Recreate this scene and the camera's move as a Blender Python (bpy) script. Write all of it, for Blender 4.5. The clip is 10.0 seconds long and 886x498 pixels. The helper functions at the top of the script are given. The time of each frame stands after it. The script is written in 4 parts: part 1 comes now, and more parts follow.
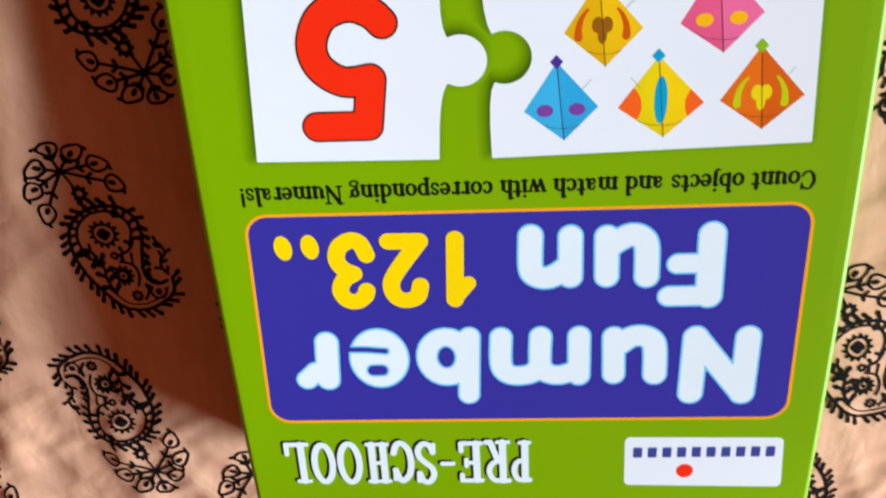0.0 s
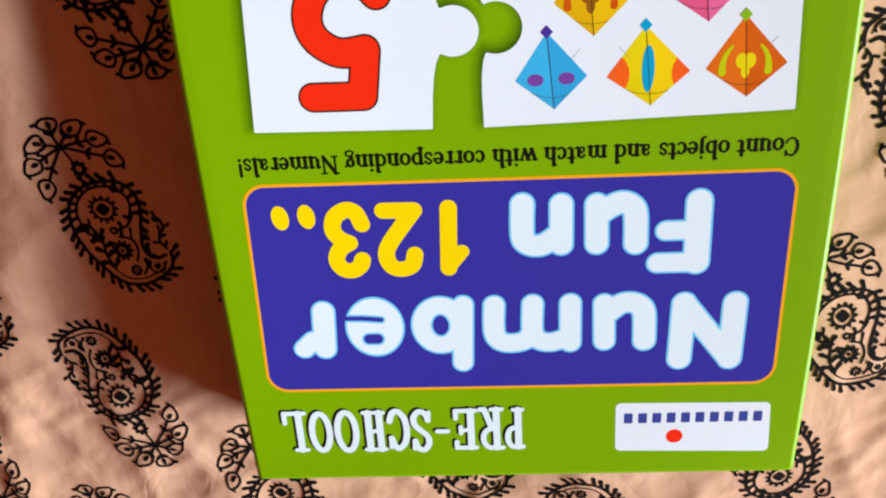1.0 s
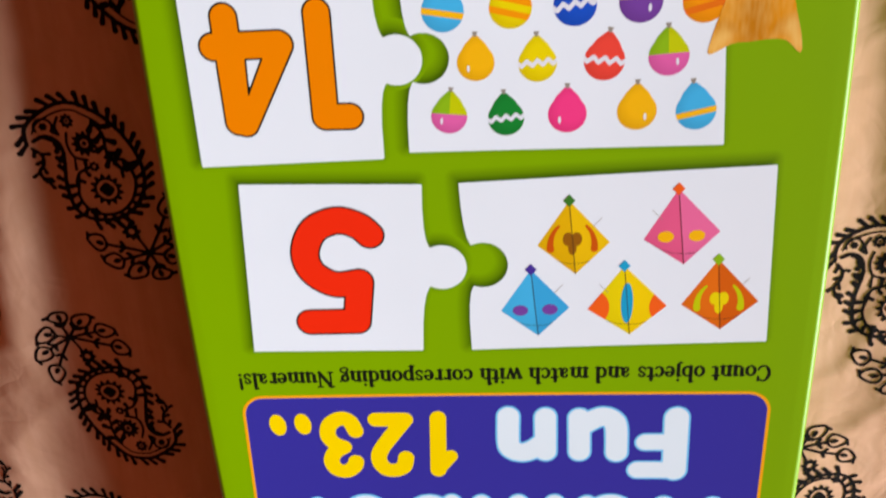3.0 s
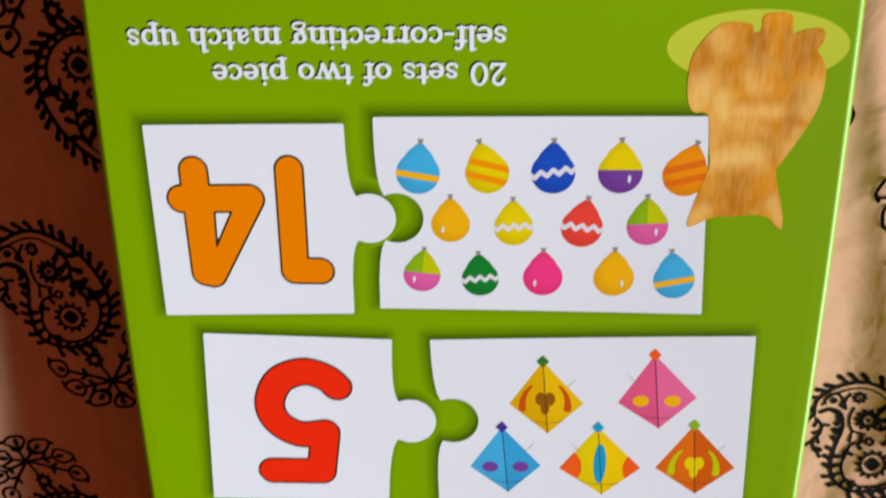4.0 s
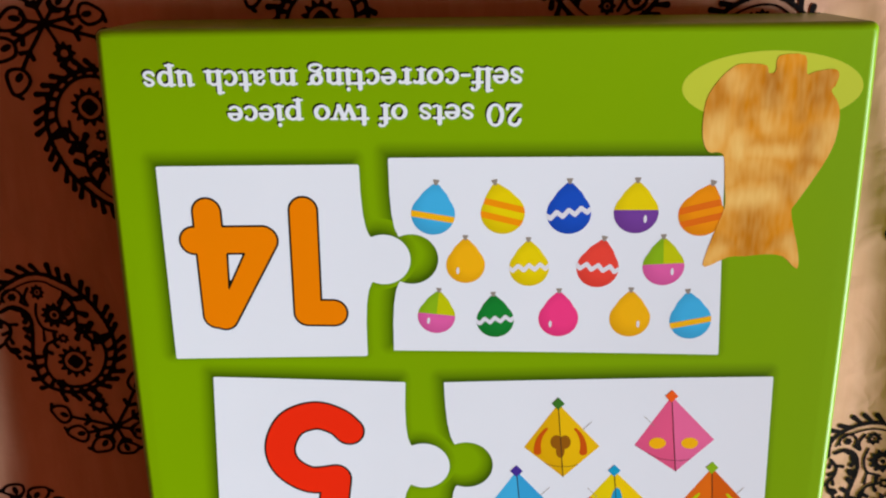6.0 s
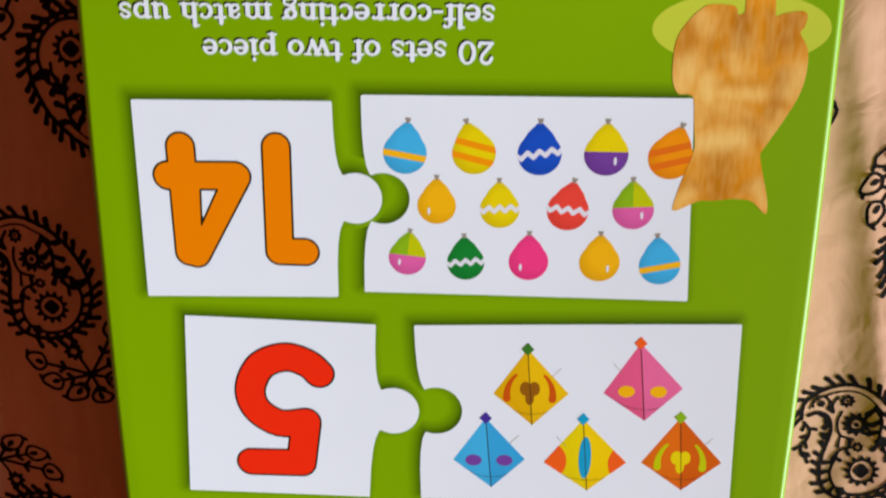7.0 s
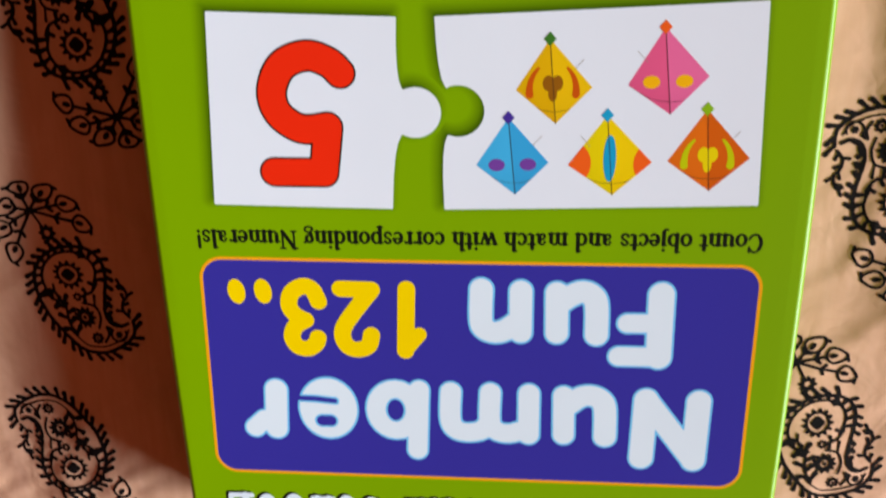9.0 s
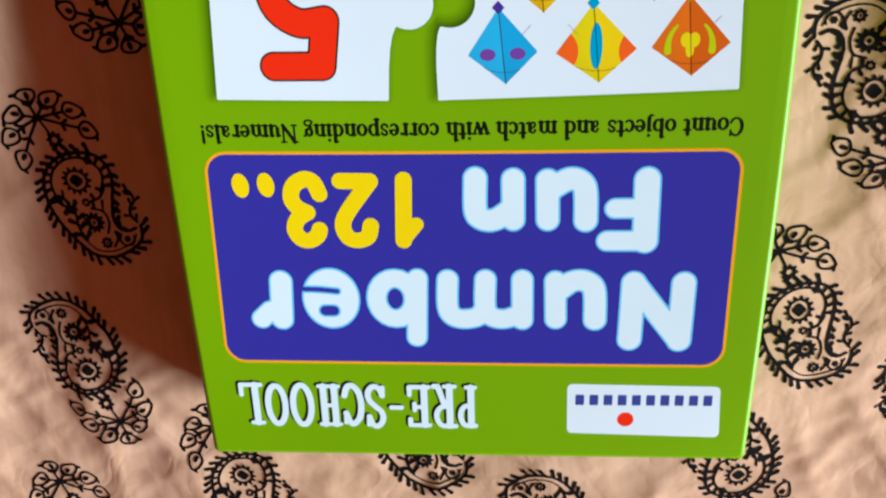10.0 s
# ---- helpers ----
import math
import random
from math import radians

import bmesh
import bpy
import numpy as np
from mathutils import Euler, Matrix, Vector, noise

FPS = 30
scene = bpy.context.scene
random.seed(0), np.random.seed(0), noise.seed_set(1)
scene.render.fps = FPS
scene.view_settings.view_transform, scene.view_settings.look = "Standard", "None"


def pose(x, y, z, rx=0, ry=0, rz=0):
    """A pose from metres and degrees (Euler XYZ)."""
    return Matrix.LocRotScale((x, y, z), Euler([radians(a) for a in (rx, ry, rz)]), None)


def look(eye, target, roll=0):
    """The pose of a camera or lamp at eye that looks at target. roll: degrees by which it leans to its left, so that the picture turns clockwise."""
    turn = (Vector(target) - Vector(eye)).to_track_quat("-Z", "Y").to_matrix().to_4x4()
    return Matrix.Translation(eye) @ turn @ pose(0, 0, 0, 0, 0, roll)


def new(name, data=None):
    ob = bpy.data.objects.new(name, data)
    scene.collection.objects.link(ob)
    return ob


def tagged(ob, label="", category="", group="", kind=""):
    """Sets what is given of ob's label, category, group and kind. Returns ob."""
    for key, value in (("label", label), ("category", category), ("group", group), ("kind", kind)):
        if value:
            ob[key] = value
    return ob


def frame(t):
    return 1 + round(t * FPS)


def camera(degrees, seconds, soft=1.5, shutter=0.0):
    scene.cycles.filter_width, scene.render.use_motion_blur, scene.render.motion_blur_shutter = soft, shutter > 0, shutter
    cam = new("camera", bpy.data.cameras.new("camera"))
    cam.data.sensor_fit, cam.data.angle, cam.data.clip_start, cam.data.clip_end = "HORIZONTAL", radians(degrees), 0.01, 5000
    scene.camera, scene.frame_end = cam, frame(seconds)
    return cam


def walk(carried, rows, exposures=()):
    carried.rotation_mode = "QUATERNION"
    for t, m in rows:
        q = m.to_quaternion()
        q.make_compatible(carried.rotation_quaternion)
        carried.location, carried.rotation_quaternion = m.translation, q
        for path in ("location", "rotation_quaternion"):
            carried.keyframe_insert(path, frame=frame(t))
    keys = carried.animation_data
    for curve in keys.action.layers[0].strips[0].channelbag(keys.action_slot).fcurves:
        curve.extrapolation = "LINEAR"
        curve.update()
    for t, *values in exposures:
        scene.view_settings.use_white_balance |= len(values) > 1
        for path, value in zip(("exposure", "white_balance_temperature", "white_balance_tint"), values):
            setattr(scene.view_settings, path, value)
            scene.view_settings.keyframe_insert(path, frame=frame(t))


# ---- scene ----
cam = camera(53.36, 10.0, soft=2.1, shutter=0.4)
# seconds, x, y, z in metres, then the turn about x, y, z in degrees; the phone is held upside down
PATH = [
    (0.0, 0.00589, -0.22455, 0.30853, -24.796, 2.960, 176.932),
    (0.5, 0.00478, -0.21556, 0.31895, -24.582, 1.802, 176.555),
    (1.0, 0.00580, -0.21825, 0.31863, -24.886, 2.441, 176.792),
    (1.5, 0.00514, -0.22340, 0.31967, -23.947, 2.696, 177.443),
    (2.0, 0.00304, -0.23632, 0.31566, -23.718, 3.371, 177.335),
    (3.3, -0.00460, -0.29478, 0.30034, -23.717, 2.824, 177.085),
    (3.5, -0.00628, -0.29890, 0.29627, -22.205, 3.165, 177.670),
    (4.0, -0.00673, -0.31546, 0.28468, -21.166, 2.907, 179.227),
    (4.5, -0.00777, -0.32039, 0.27566, -19.426, 2.137, 180.110),
    (5.0, -0.00334, -0.31324, 0.28279, -19.334, 1.430, 179.302),
    (5.5, 0.00138, -0.31540, 0.28326, -18.956, 1.754, 179.258),
    (6.8, -0.00482, -0.30205, 0.28833, -17.467, 2.473, 179.902),
    (7.0, -0.00831, -0.29438, 0.29109, -17.295, 2.621, 180.323),
    (7.5, -0.00557, -0.27856, 0.29235, -17.314, 2.981, 179.878),
    (8.0, -0.00336, -0.25441, 0.29991, -17.567, 3.753, 179.447),
    (8.5, -0.00816, -0.23732, 0.30488, -18.491, 4.434, 178.960),
    (9.0, -0.01313, -0.21318, 0.31439, -18.851, 4.538, 179.019),
    (9.5, -0.01586, -0.20227, 0.32235, -20.356, 4.330, 178.665),
    (10.0, -0.01478, -0.19667, 0.33391, -21.754, 4.027, 178.135),
]
# seconds, stops, kelvin and tint: the phone's picture warms over the far half of the box and cools at the end
EXPOSURES = [(0.0, 0.05, 6400, 7), (2.0, 0.02, 6600, 11), (3.5, -0.15, 6800, 13), (4.5, -0.25, 6650, 11), (5.5, -0.25, 6650, 11),
             (7.5, -0.2, 6650, 12), (8.5, -0.17, 6800, 13), (9.0, -0.2, 6700, 12), (9.5, -0.04, 6300, 4), (10.0, -0.03, 6000, 0)]
walk(cam, [(t, pose(x, y, z, rx, ry, rz)) for t, x, y, z, rx, ry, rz in PATH], EXPOSURES)

# ---------------------------------------------------------------- light
world = bpy.data.worlds.new("sky")
scene.world = world
world.use_nodes = True
sky = world.node_tree.nodes.new("ShaderNodeTexSky")
sky.sky_type, sky.sun_disc = "NISHITA", False
sky.sun_elevation, sky.sun_rotation = radians(35), radians(-80)
world.node_tree.links.new(sky.outputs["Color"], world.node_tree.nodes["Background"].inputs["Color"])
world.node_tree.nodes["Background"].inputs["Strength"].default_value = 0.1

# the one window of the room: its centre, width along y and height along z
WIN_X, WIN_Y, WIN_Z, WIN_W, WIN_H = -4.5, 1.3, 1.8, 2.9, 1.8
lamp_data = bpy.data.lights.new("window_daylight", "AREA")
lamp_data.shape, lamp_data.size, lamp_data.size_y = "RECTANGLE", WIN_W, WIN_H
lamp_data.energy, lamp_data.color = 805.0, (0.80, 0.94, 1.0)
lamp = new("window_daylight", lamp_data)
lamp.matrix_world = look((WIN_X - 0.04, WIN_Y, WIN_Z), (0.0, 0.0, 0.0))


# ---------------------------------------------------------------- materials
def lin(r, g, b):
    """A screen colour, 0 to 255, as a linear one."""
    return tuple((c / 12.92 if c <= 0.04045 else ((c + 0.055) / 1.055) ** 2.4) for c in (r / 255, g / 255, b / 255)) + (1.0,)


def base_material(name, rough=0.5):
    m = bpy.data.materials.new(name)
    m.use_nodes = True
    b = m.node_tree.nodes["Principled BSDF"]
    b.inputs["Roughness"].default_value = rough
    return m, m.node_tree, b


def node(nt, kind, **values):
    n = nt.nodes.new(kind)
    for k, v in values.items():
        n.inputs[k].default_value = v
    return n


def blend(nt, a, b, fac, out):
    mix = nt.nodes.new("ShaderNodeMix")
    mix.data_type = "RGBA"
    mix.inputs["A"].default_value, mix.inputs["B"].default_value = a, b
    nt.links.new(fac, mix.inputs["Factor"])
    nt.links.new(mix.outputs["Result"], out)


def ink(name, rgb, rough=0.32, vary=0.06, second=None, size=14.0):
    """Printed and varnished card: the colour drifts a little, with fine paper relief."""
    m, nt, b = base_material(name, rough)
    tc = nt.nodes.new("ShaderNodeTexCoord")
    big = node(nt, "ShaderNodeTexNoise", Scale=size, Detail=3.0)
    fine = node(nt, "ShaderNodeTexNoise", Scale=900.0, Detail=2.0)
    nt.links.new(tc.outputs["Object"], big.inputs["Vector"])
    nt.links.new(tc.outputs["Object"], fine.inputs["Vector"])
    c = lin(*rgb)
    d = lin(*second) if second else tuple(max(0.0, v * (1 - 2 * vary)) for v in c[:3]) + (1.0,)
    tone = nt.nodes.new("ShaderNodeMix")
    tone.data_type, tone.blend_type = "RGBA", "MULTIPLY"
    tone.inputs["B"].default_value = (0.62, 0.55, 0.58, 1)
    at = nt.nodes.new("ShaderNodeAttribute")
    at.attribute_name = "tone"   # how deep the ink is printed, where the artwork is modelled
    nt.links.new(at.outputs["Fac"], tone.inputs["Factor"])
    blend(nt, c, d, big.outputs["Fac"], tone.inputs["A"])
    nt.links.new(tone.outputs["Result"], b.inputs["Base Color"])
    rr = nt.nodes.new("ShaderNodeMapRange")
    rr.inputs["To Min"].default_value, rr.inputs["To Max"].default_value = rough - 0.05, rough + 0.07
    nt.links.new(big.outputs["Fac"], rr.inputs["Value"])
    nt.links.new(rr.outputs["Result"], b.inputs["Roughness"])
    b.inputs["Specular IOR Level"].default_value = 0.24
    bump = node(nt, "ShaderNodeBump", Strength=0.05, Distance=0.0002)
    nt.links.new(fine.outputs["Fac"], bump.inputs["Height"])
    nt.links.new(bump.outputs["Normal"], b.inputs["Normal"])
    return m


def fade_ink(name, inner, outer, rough=0.32):
    """Print that runs from one colour to another by the mesh's own fade value."""
    m = ink(name, outer, rough)
    nt = m.node_tree
    b = nt.nodes["Principled BSDF"]
    ground = b.inputs["Base Color"].links[0].from_socket
    at = nt.nodes.new("ShaderNodeAttribute")
    at.attribute_name = "fade"
    mix = nt.nodes.new("ShaderNodeMix")
    mix.data_type = "RGBA"
    mix.inputs["A"].default_value = lin(*inner)
    nt.links.new(at.outputs["Fac"], mix.inputs["Factor"])
    nt.links.new(ground, mix.inputs["B"])
    nt.links.new(mix.outputs["Result"], b.inputs["Base Color"])
    return m


def fabric(name, light, dark, weave=4200.0):
    """Plain woven cotton: threads both ways, slubs, a little sheen, fine crumpling."""
    m, nt, b = base_material(name, 0.85)
    b.inputs["Specular IOR Level"].default_value = 0.06
    tc = nt.nodes.new("ShaderNodeTexCoord")
    blotch = node(nt, "ShaderNodeTexNoise", Scale=22.0, Detail=6.0, Roughness=0.65)
    slub = node(nt, "ShaderNodeTexNoise", Scale=260.0, Detail=3.0)
    stretch = nt.nodes.new("ShaderNodeMapping")
    stretch.inputs["Scale"].default_value = (1.0, 0.12, 1.0)
    nt.links.new(tc.outputs["Object"], blotch.inputs["Vector"])
    nt.links.new(tc.outputs["Object"], stretch.inputs["Vector"])
    nt.links.new(stretch.outputs["Vector"], slub.inputs["Vector"])
    mul = nt.nodes.new("ShaderNodeMath")
    mul.operation = "MULTIPLY"
    nt.links.new(blotch.outputs["Fac"], mul.inputs[0])
    nt.links.new(slub.outputs["Fac"], mul.inputs[1])
    ramp = nt.nodes.new("ShaderNodeValToRGB")
    ramp.color_ramp.elements[0].position, ramp.color_ramp.elements[1].position = 0.1, 0.42
    ramp.color_ramp.elements[0].color, ramp.color_ramp.elements[1].color = (*dark, 1), (*light, 1)
    nt.links.new(mul.outputs["Value"], ramp.inputs["Fac"])
    nt.links.new(ramp.outputs["Color"], b.inputs["Base Color"])
    both = nt.nodes.new("ShaderNodeMath")
    for k, axis in enumerate(("X", "Y")):
        w = node(nt, "ShaderNodeTexWave", Scale=weave / 6.283, Distortion=0.6, Detail=1.0)
        w.bands_direction = axis
        nt.links.new(tc.outputs["Object"], w.inputs["Vector"])
        nt.links.new(w.outputs["Fac"], both.inputs[k])
    crumple = node(nt, "ShaderNodeTexNoise", Scale=24.0, Detail=3.0, Roughness=0.5, Distortion=0.7)
    nt.links.new(tc.outputs["Object"], crumple.inputs["Vector"])
    # where the noise crosses its middle the cloth has a drawn crease
    off = nt.nodes.new("ShaderNodeMath")
    off.operation, off.inputs[1].default_value = "SUBTRACT", 0.5
    nt.links.new(crumple.outputs["Fac"], off.inputs[0])
    fold = nt.nodes.new("ShaderNodeMath")
    fold.operation = "ABSOLUTE"
    nt.links.new(off.outputs["Value"], fold.inputs[0])
    coarse = node(nt, "ShaderNodeBump", Strength=0.35, Distance=0.005)
    nt.links.new(fold.outputs["Value"], coarse.inputs["Height"])
    fine = node(nt, "ShaderNodeTexNoise", Scale=46.0, Detail=2.0, Roughness=0.45, Distortion=1.4)
    nt.links.new(tc.outputs["Object"], fine.inputs["Vector"])
    bump = node(nt, "ShaderNodeBump", Strength=0.1, Distance=0.0001)
    away = nt.nodes.new("ShaderNodeMath")
    away.operation, away.inputs[1].default_value = "SUBTRACT", 0.5
    nt.links.new(fine.outputs["Fac"], away.inputs[0])
    pinch = nt.nodes.new("ShaderNodeMath")
    pinch.operation = "ABSOLUTE"
    nt.links.new(away.outputs["Value"], pinch.inputs[0])
    tight = node(nt, "ShaderNodeBump", Strength=0.3, Distance=0.0022)
    nt.links.new(pinch.outputs["Value"], tight.inputs["Height"])
    nt.links.new(coarse.outputs["Normal"], tight.inputs["Normal"])
    nt.links.new(both.outputs["Value"], bump.inputs["Height"])
    nt.links.new(tight.outputs["Normal"], bump.inputs["Normal"])
    nt.links.new(bump.outputs["Normal"], b.inputs["Normal"])
    return m


def plaster(name, rgb, scale=9.0):
    m, nt, b = base_material(name, 0.9)
    tc = nt.nodes.new("ShaderNodeTexCoord")
    n = node(nt, "ShaderNodeTexNoise", Scale=scale, Detail=6.0)
    nt.links.new(tc.outputs["Object"], n.inputs["Vector"])
    blend(nt, (*rgb, 1), (*[v * 0.85 for v in rgb], 1), n.outputs["Fac"], b.inputs["Base Color"])
    bump = node(nt, "ShaderNodeBump", Strength=0.2, Distance=0.003)
    nt.links.new(n.outputs["Fac"], bump.inputs["Height"])
    nt.links.new(bump.outputs["Normal"], b.inputs["Normal"])
    return m


COTTON = fabric("peach_cotton", (0.64, 0.362, 0.25), (0.56, 0.302, 0.19))
BLOCK_INK = fabric("black_block_print", (0.009, 0.0055, 0.0055), (0.004, 0.003, 0.003))
# colours of the unseen room, chosen so its bounce reddens the shade
WALL_TINT = plaster("unseen_wall_warm_tint", (0.175, 0.031, 0.0004))
CEILING_TINT = plaster("unseen_ceiling_warm_tint", (0.165, 0.032, 0.0004))
FLOOR_TINT = plaster("unseen_floor_warm_tint", (0.12, 0.02, 0.0005), 4.0)

GREEN_RGB = (126, 168, 0)
GREEN = ink("green_card", GREEN_RGB)
GREEN_TRAY = ink("green_tray_card", (110, 150, 10))
WHITE = ink("white_print", (233, 238, 247))
BLACK = ink("black_print", (18, 22, 14))
VIOLET = ink("violet_print", (55, 49, 156))
ORANGE_LINE = ink("orange_border_print", (246, 166, 20))
ICE = ink("ice_white_print", (228, 240, 250))
HALO = ink("pale_cyan_print", (115, 198, 245))
YELLOW = ink("yellow_print", (252, 214, 0))
RED = ink("red_print", (245, 45, 15))
ORANGE = ink("orange_print", (243, 132, 0))
LOGO_BLUE = ink("blue_print", (60, 70, 150))
SHADE = fade_ink("printed_card_shadow", (62, 92, 0), GREEN_RGB)
INKS = {
    "sky": ink("sky_blue_print", (62, 180, 232)), "teal": ink("teal_print", (10, 160, 205)), "navy": ink("royal_blue_print", (20, 80, 195)),
    "purple": ink("purple_print", (118, 66, 158)), "indigo": ink("indigo_print", (70, 48, 150)), "gold": ink("golden_print", (248, 184, 18)),
    "lemon": ink("lemon_print", (236, 212, 10)), "amber": ink("amber_print", (246, 150, 10)), "coral": ink("coral_print", (240, 72, 58)),
    "lime": ink("lime_print", (140, 185, 25)), "olive": ink("olive_print", (196, 202, 10)), "pink": ink("pink_print", (228, 98, 168)),
    "rose": ink("rose_print", (234, 92, 138)), "magenta": ink("magenta_print", (246, 62, 134)), "leaf": ink("leaf_green_print", (10, 130, 48)),
    "rust": ink("rust_print", (205, 84, 14)), "brown": ink("brown_print", (150, 92, 16)), "vermilion": ink("vermilion_print", (246, 98, 28)),
    "ochre": ink("ochre_print", (230, 178, 10)), "tangerine": ink("tangerine_print", (232, 112, 20)), "line": ink("dark_line_print", (56, 44, 30)), "pale": ink("pale_lime_print", (196, 206, 60)),
    "shine": ink("pale_highlight_print", (226, 226, 236)), "stem": ink("grey_line_print", (150, 140, 130)), "saffron": ink("saffron_print", (240, 192, 14)), "pinker": ink("pinker_print", (238, 108, 158)), "azure": ink("azure_print", (50, 166, 222)),
    "butter": ink("butter_print", (246, 208, 10)), "burnt": ink("burnt_orange_print", (216, 96, 14)),
    "forest": ink("forest_print", (60, 120, 40)),
}


# ---------------------------------------------------------------- flat shapes, in millimetres
def smooth(points, steps=7, closed=False):
    """A curve through the points."""
    p = [np.array(q, float) for q in points]
    n = len(p)
    out = []
    for i in range(n if closed else n - 1):
        a, b, c, d = (p[k % n] if closed else p[min(max(k, 0), n - 1)] for k in (i - 1, i, i + 1, i + 2))
        for k in range(steps):
            t = k / steps
            out.append(0.5 * (2 * b + (c - a) * t + (2 * a - 5 * b + 4 * c - d) * t * t + (3 * b - a - 3 * c + d) * t ** 3))
    out.append(p[0] if closed else p[-1])
    return np.array(out)


def arc(cx, cy, rx, ry, a0, a1, n=14):
    turns = [radians(a0 + (a1 - a0) * i / n) for i in range(n + 1)]
    return [(cx + rx * math.cos(a), cy + ry * math.sin(a)) for a in turns]


def stroke(points, r, r_end=None):
    """The distance to a line with round ends, r thick to either side."""
    pts = np.array(points, float)
    radii = np.linspace(r, r if r_end is None else r_end, len(pts))

    def f(x, y):
        d = np.full(x.shape, 1e9)
        for (ax, ay), (bx, by), ra, rb in zip(pts[:-1], pts[1:], radii[:-1], radii[1:]):
            ux, uy = bx - ax, by - ay
            t = np.clip(((x - ax) * ux + (y - ay) * uy) / max(ux * ux + uy * uy, 1e-9), 0, 1)
            d = np.minimum(d, np.hypot(x - ax - t * ux, y - ay - t * uy) - (ra + (rb - ra) * t))
        return d
    return f


def ellipse(cx, cy, rx, ry, turn=0.0):
    c, s = math.cos(radians(turn)), math.sin(radians(turn))

    def f(x, y):
        u, v = (x - cx) * c + (y - cy) * s, -(x - cx) * s + (y - cy) * c
        return (np.hypot(u / rx, v / ry) - 1) * min(rx, ry)
    return f


def polygon(points, rounding=0.0):
    """The distance to a polygon, grown with rounded corners if wished."""
    pts = np.array(points, float)

    def f(x, y):
        d, inside = np.full(x.shape, 1e9), np.zeros(x.shape, bool)
        for (ax, ay), (bx, by) in zip(pts, np.roll(pts, -1, 0)):
            ux, uy = bx - ax, by - ay
            t = np.clip(((x - ax) * ux + (y - ay) * uy) / (ux * ux + uy * uy), 0, 1)
            d = np.minimum(d, np.hypot(x - ax - t * ux, y - ay - t * uy))
            if abs(uy) > 1e-9:
                inside ^= ((ay > y) != (by > y)) & (x < ax + (y - ay) * ux / uy)
        return np.where(inside, -d, d) - rounding
    return f


def union(*fs):
    return lambda x, y: np.minimum.reduce([f(x, y) for f in fs])


def cut(a, *fs):
    return lambda x, y: np.maximum.reduce([a(x, y)] + [-f(x, y) for f in fs])


def common(*fs):
    return lambda x, y: np.maximum.reduce([f(x, y) for f in fs])


def grown(f, d):
    return lambda x, y: f(x, y) - d


def band(f, d):
    """A line of half width d along the edge of f."""
    return lambda x, y: np.abs(f(x, y)) - d


def flat(f, x0, x1, y0, y1, step=0.4, merge=True):
    """Corners and faces of the area in which f is below nought."""
    xs = np.arange(x0, x1 + step, step)
    ys = np.arange(y0, y1 + step, step)
    d = f(*np.meshgrid(xs, ys))
    ins = d < 0
    count = ins[:-1, :-1].astype(int) + ins[:-1, 1:] + ins[1:, :-1] + ins[1:, 1:]
    verts, faces = [], []

    def face(ring):
        n = len(verts)
        verts.extend(ring)
        faces.append(tuple(range(n, n + len(ring))))
    for j in np.nonzero(count.any(axis=1))[0]:
        row = count[j]
        i = 0
        while i < len(xs) - 1:
            if row[i] == 4:
                k = i
                while merge and k + 1 < len(xs) - 1 and row[k + 1] == 4 and (k + 1 - i) * step < 5.0:
                    k += 1
                face([(xs[i], ys[j]), (xs[k + 1], ys[j]), (xs[k + 1], ys[j + 1]), (xs[i], ys[j + 1])])
                i = k + 1
                continue
            if row[i]:
                ring = []
                loop = ((i, j), (i + 1, j), (i + 1, j + 1), (i, j + 1))
                for (ia, ja), (ib, jb) in zip(loop, loop[1:] + loop[:1]):
                    da, db = d[ja, ia], d[jb, ib]
                    if da < 0:
                        ring.append((xs[ia], ys[ja]))
                    if (da < 0) != (db < 0):
                        t = da / (da - db)
                        ring.append((xs[ia] + t * (xs[ib] - xs[ia]), ys[ja] + t * (ys[jb] - ys[ja])))
                if len(ring) > 2:
                    face(ring)
            i += 1
    return verts, faces


def as_mesh(name, verts, faces, material):
    """A mesh out of loose faces, with shared corners joined."""
    me = bpy.data.meshes.new(name)
    key, ring = {}, []
    for v in verts:
        ring.append(key.setdefault(tuple(round(c, 7) for c in v), len(key)))
    clean = []
    for f in faces:
        g = [ring[i] for i in f]
        g = [a for a, b in zip(g, g[1:] + g[:1]) if a != b]
        if len(set(g)) > 2:
            clean.append(g)
    me.from_pydata(list(key), [], clean)
    me.materials.append(material)
    me.update()
    return me


def under(ob, parent):
    ob.parent = parent
    return ob


# ---------------------------------------------------------------- the room that closes the place
def slab(name, x0, x1, y0, y1, z0, z1, material, label):
    bm = bmesh.new()
    bmesh.ops.create_cube(bm, size=1.0, matrix=Matrix.LocRotScale(((x0 + x1) / 2, (y0 + y1) / 2, (z0 + z1) / 2), None, (x1 - x0, y1 - y0, z1 - z0)))
    me = bpy.data.meshes.new(name)
    bm.to_mesh(me)
    bm.free()
    me.materials.append(material)
    return tagged(new(name, me), label, name.split("_")[0], kind="structure")


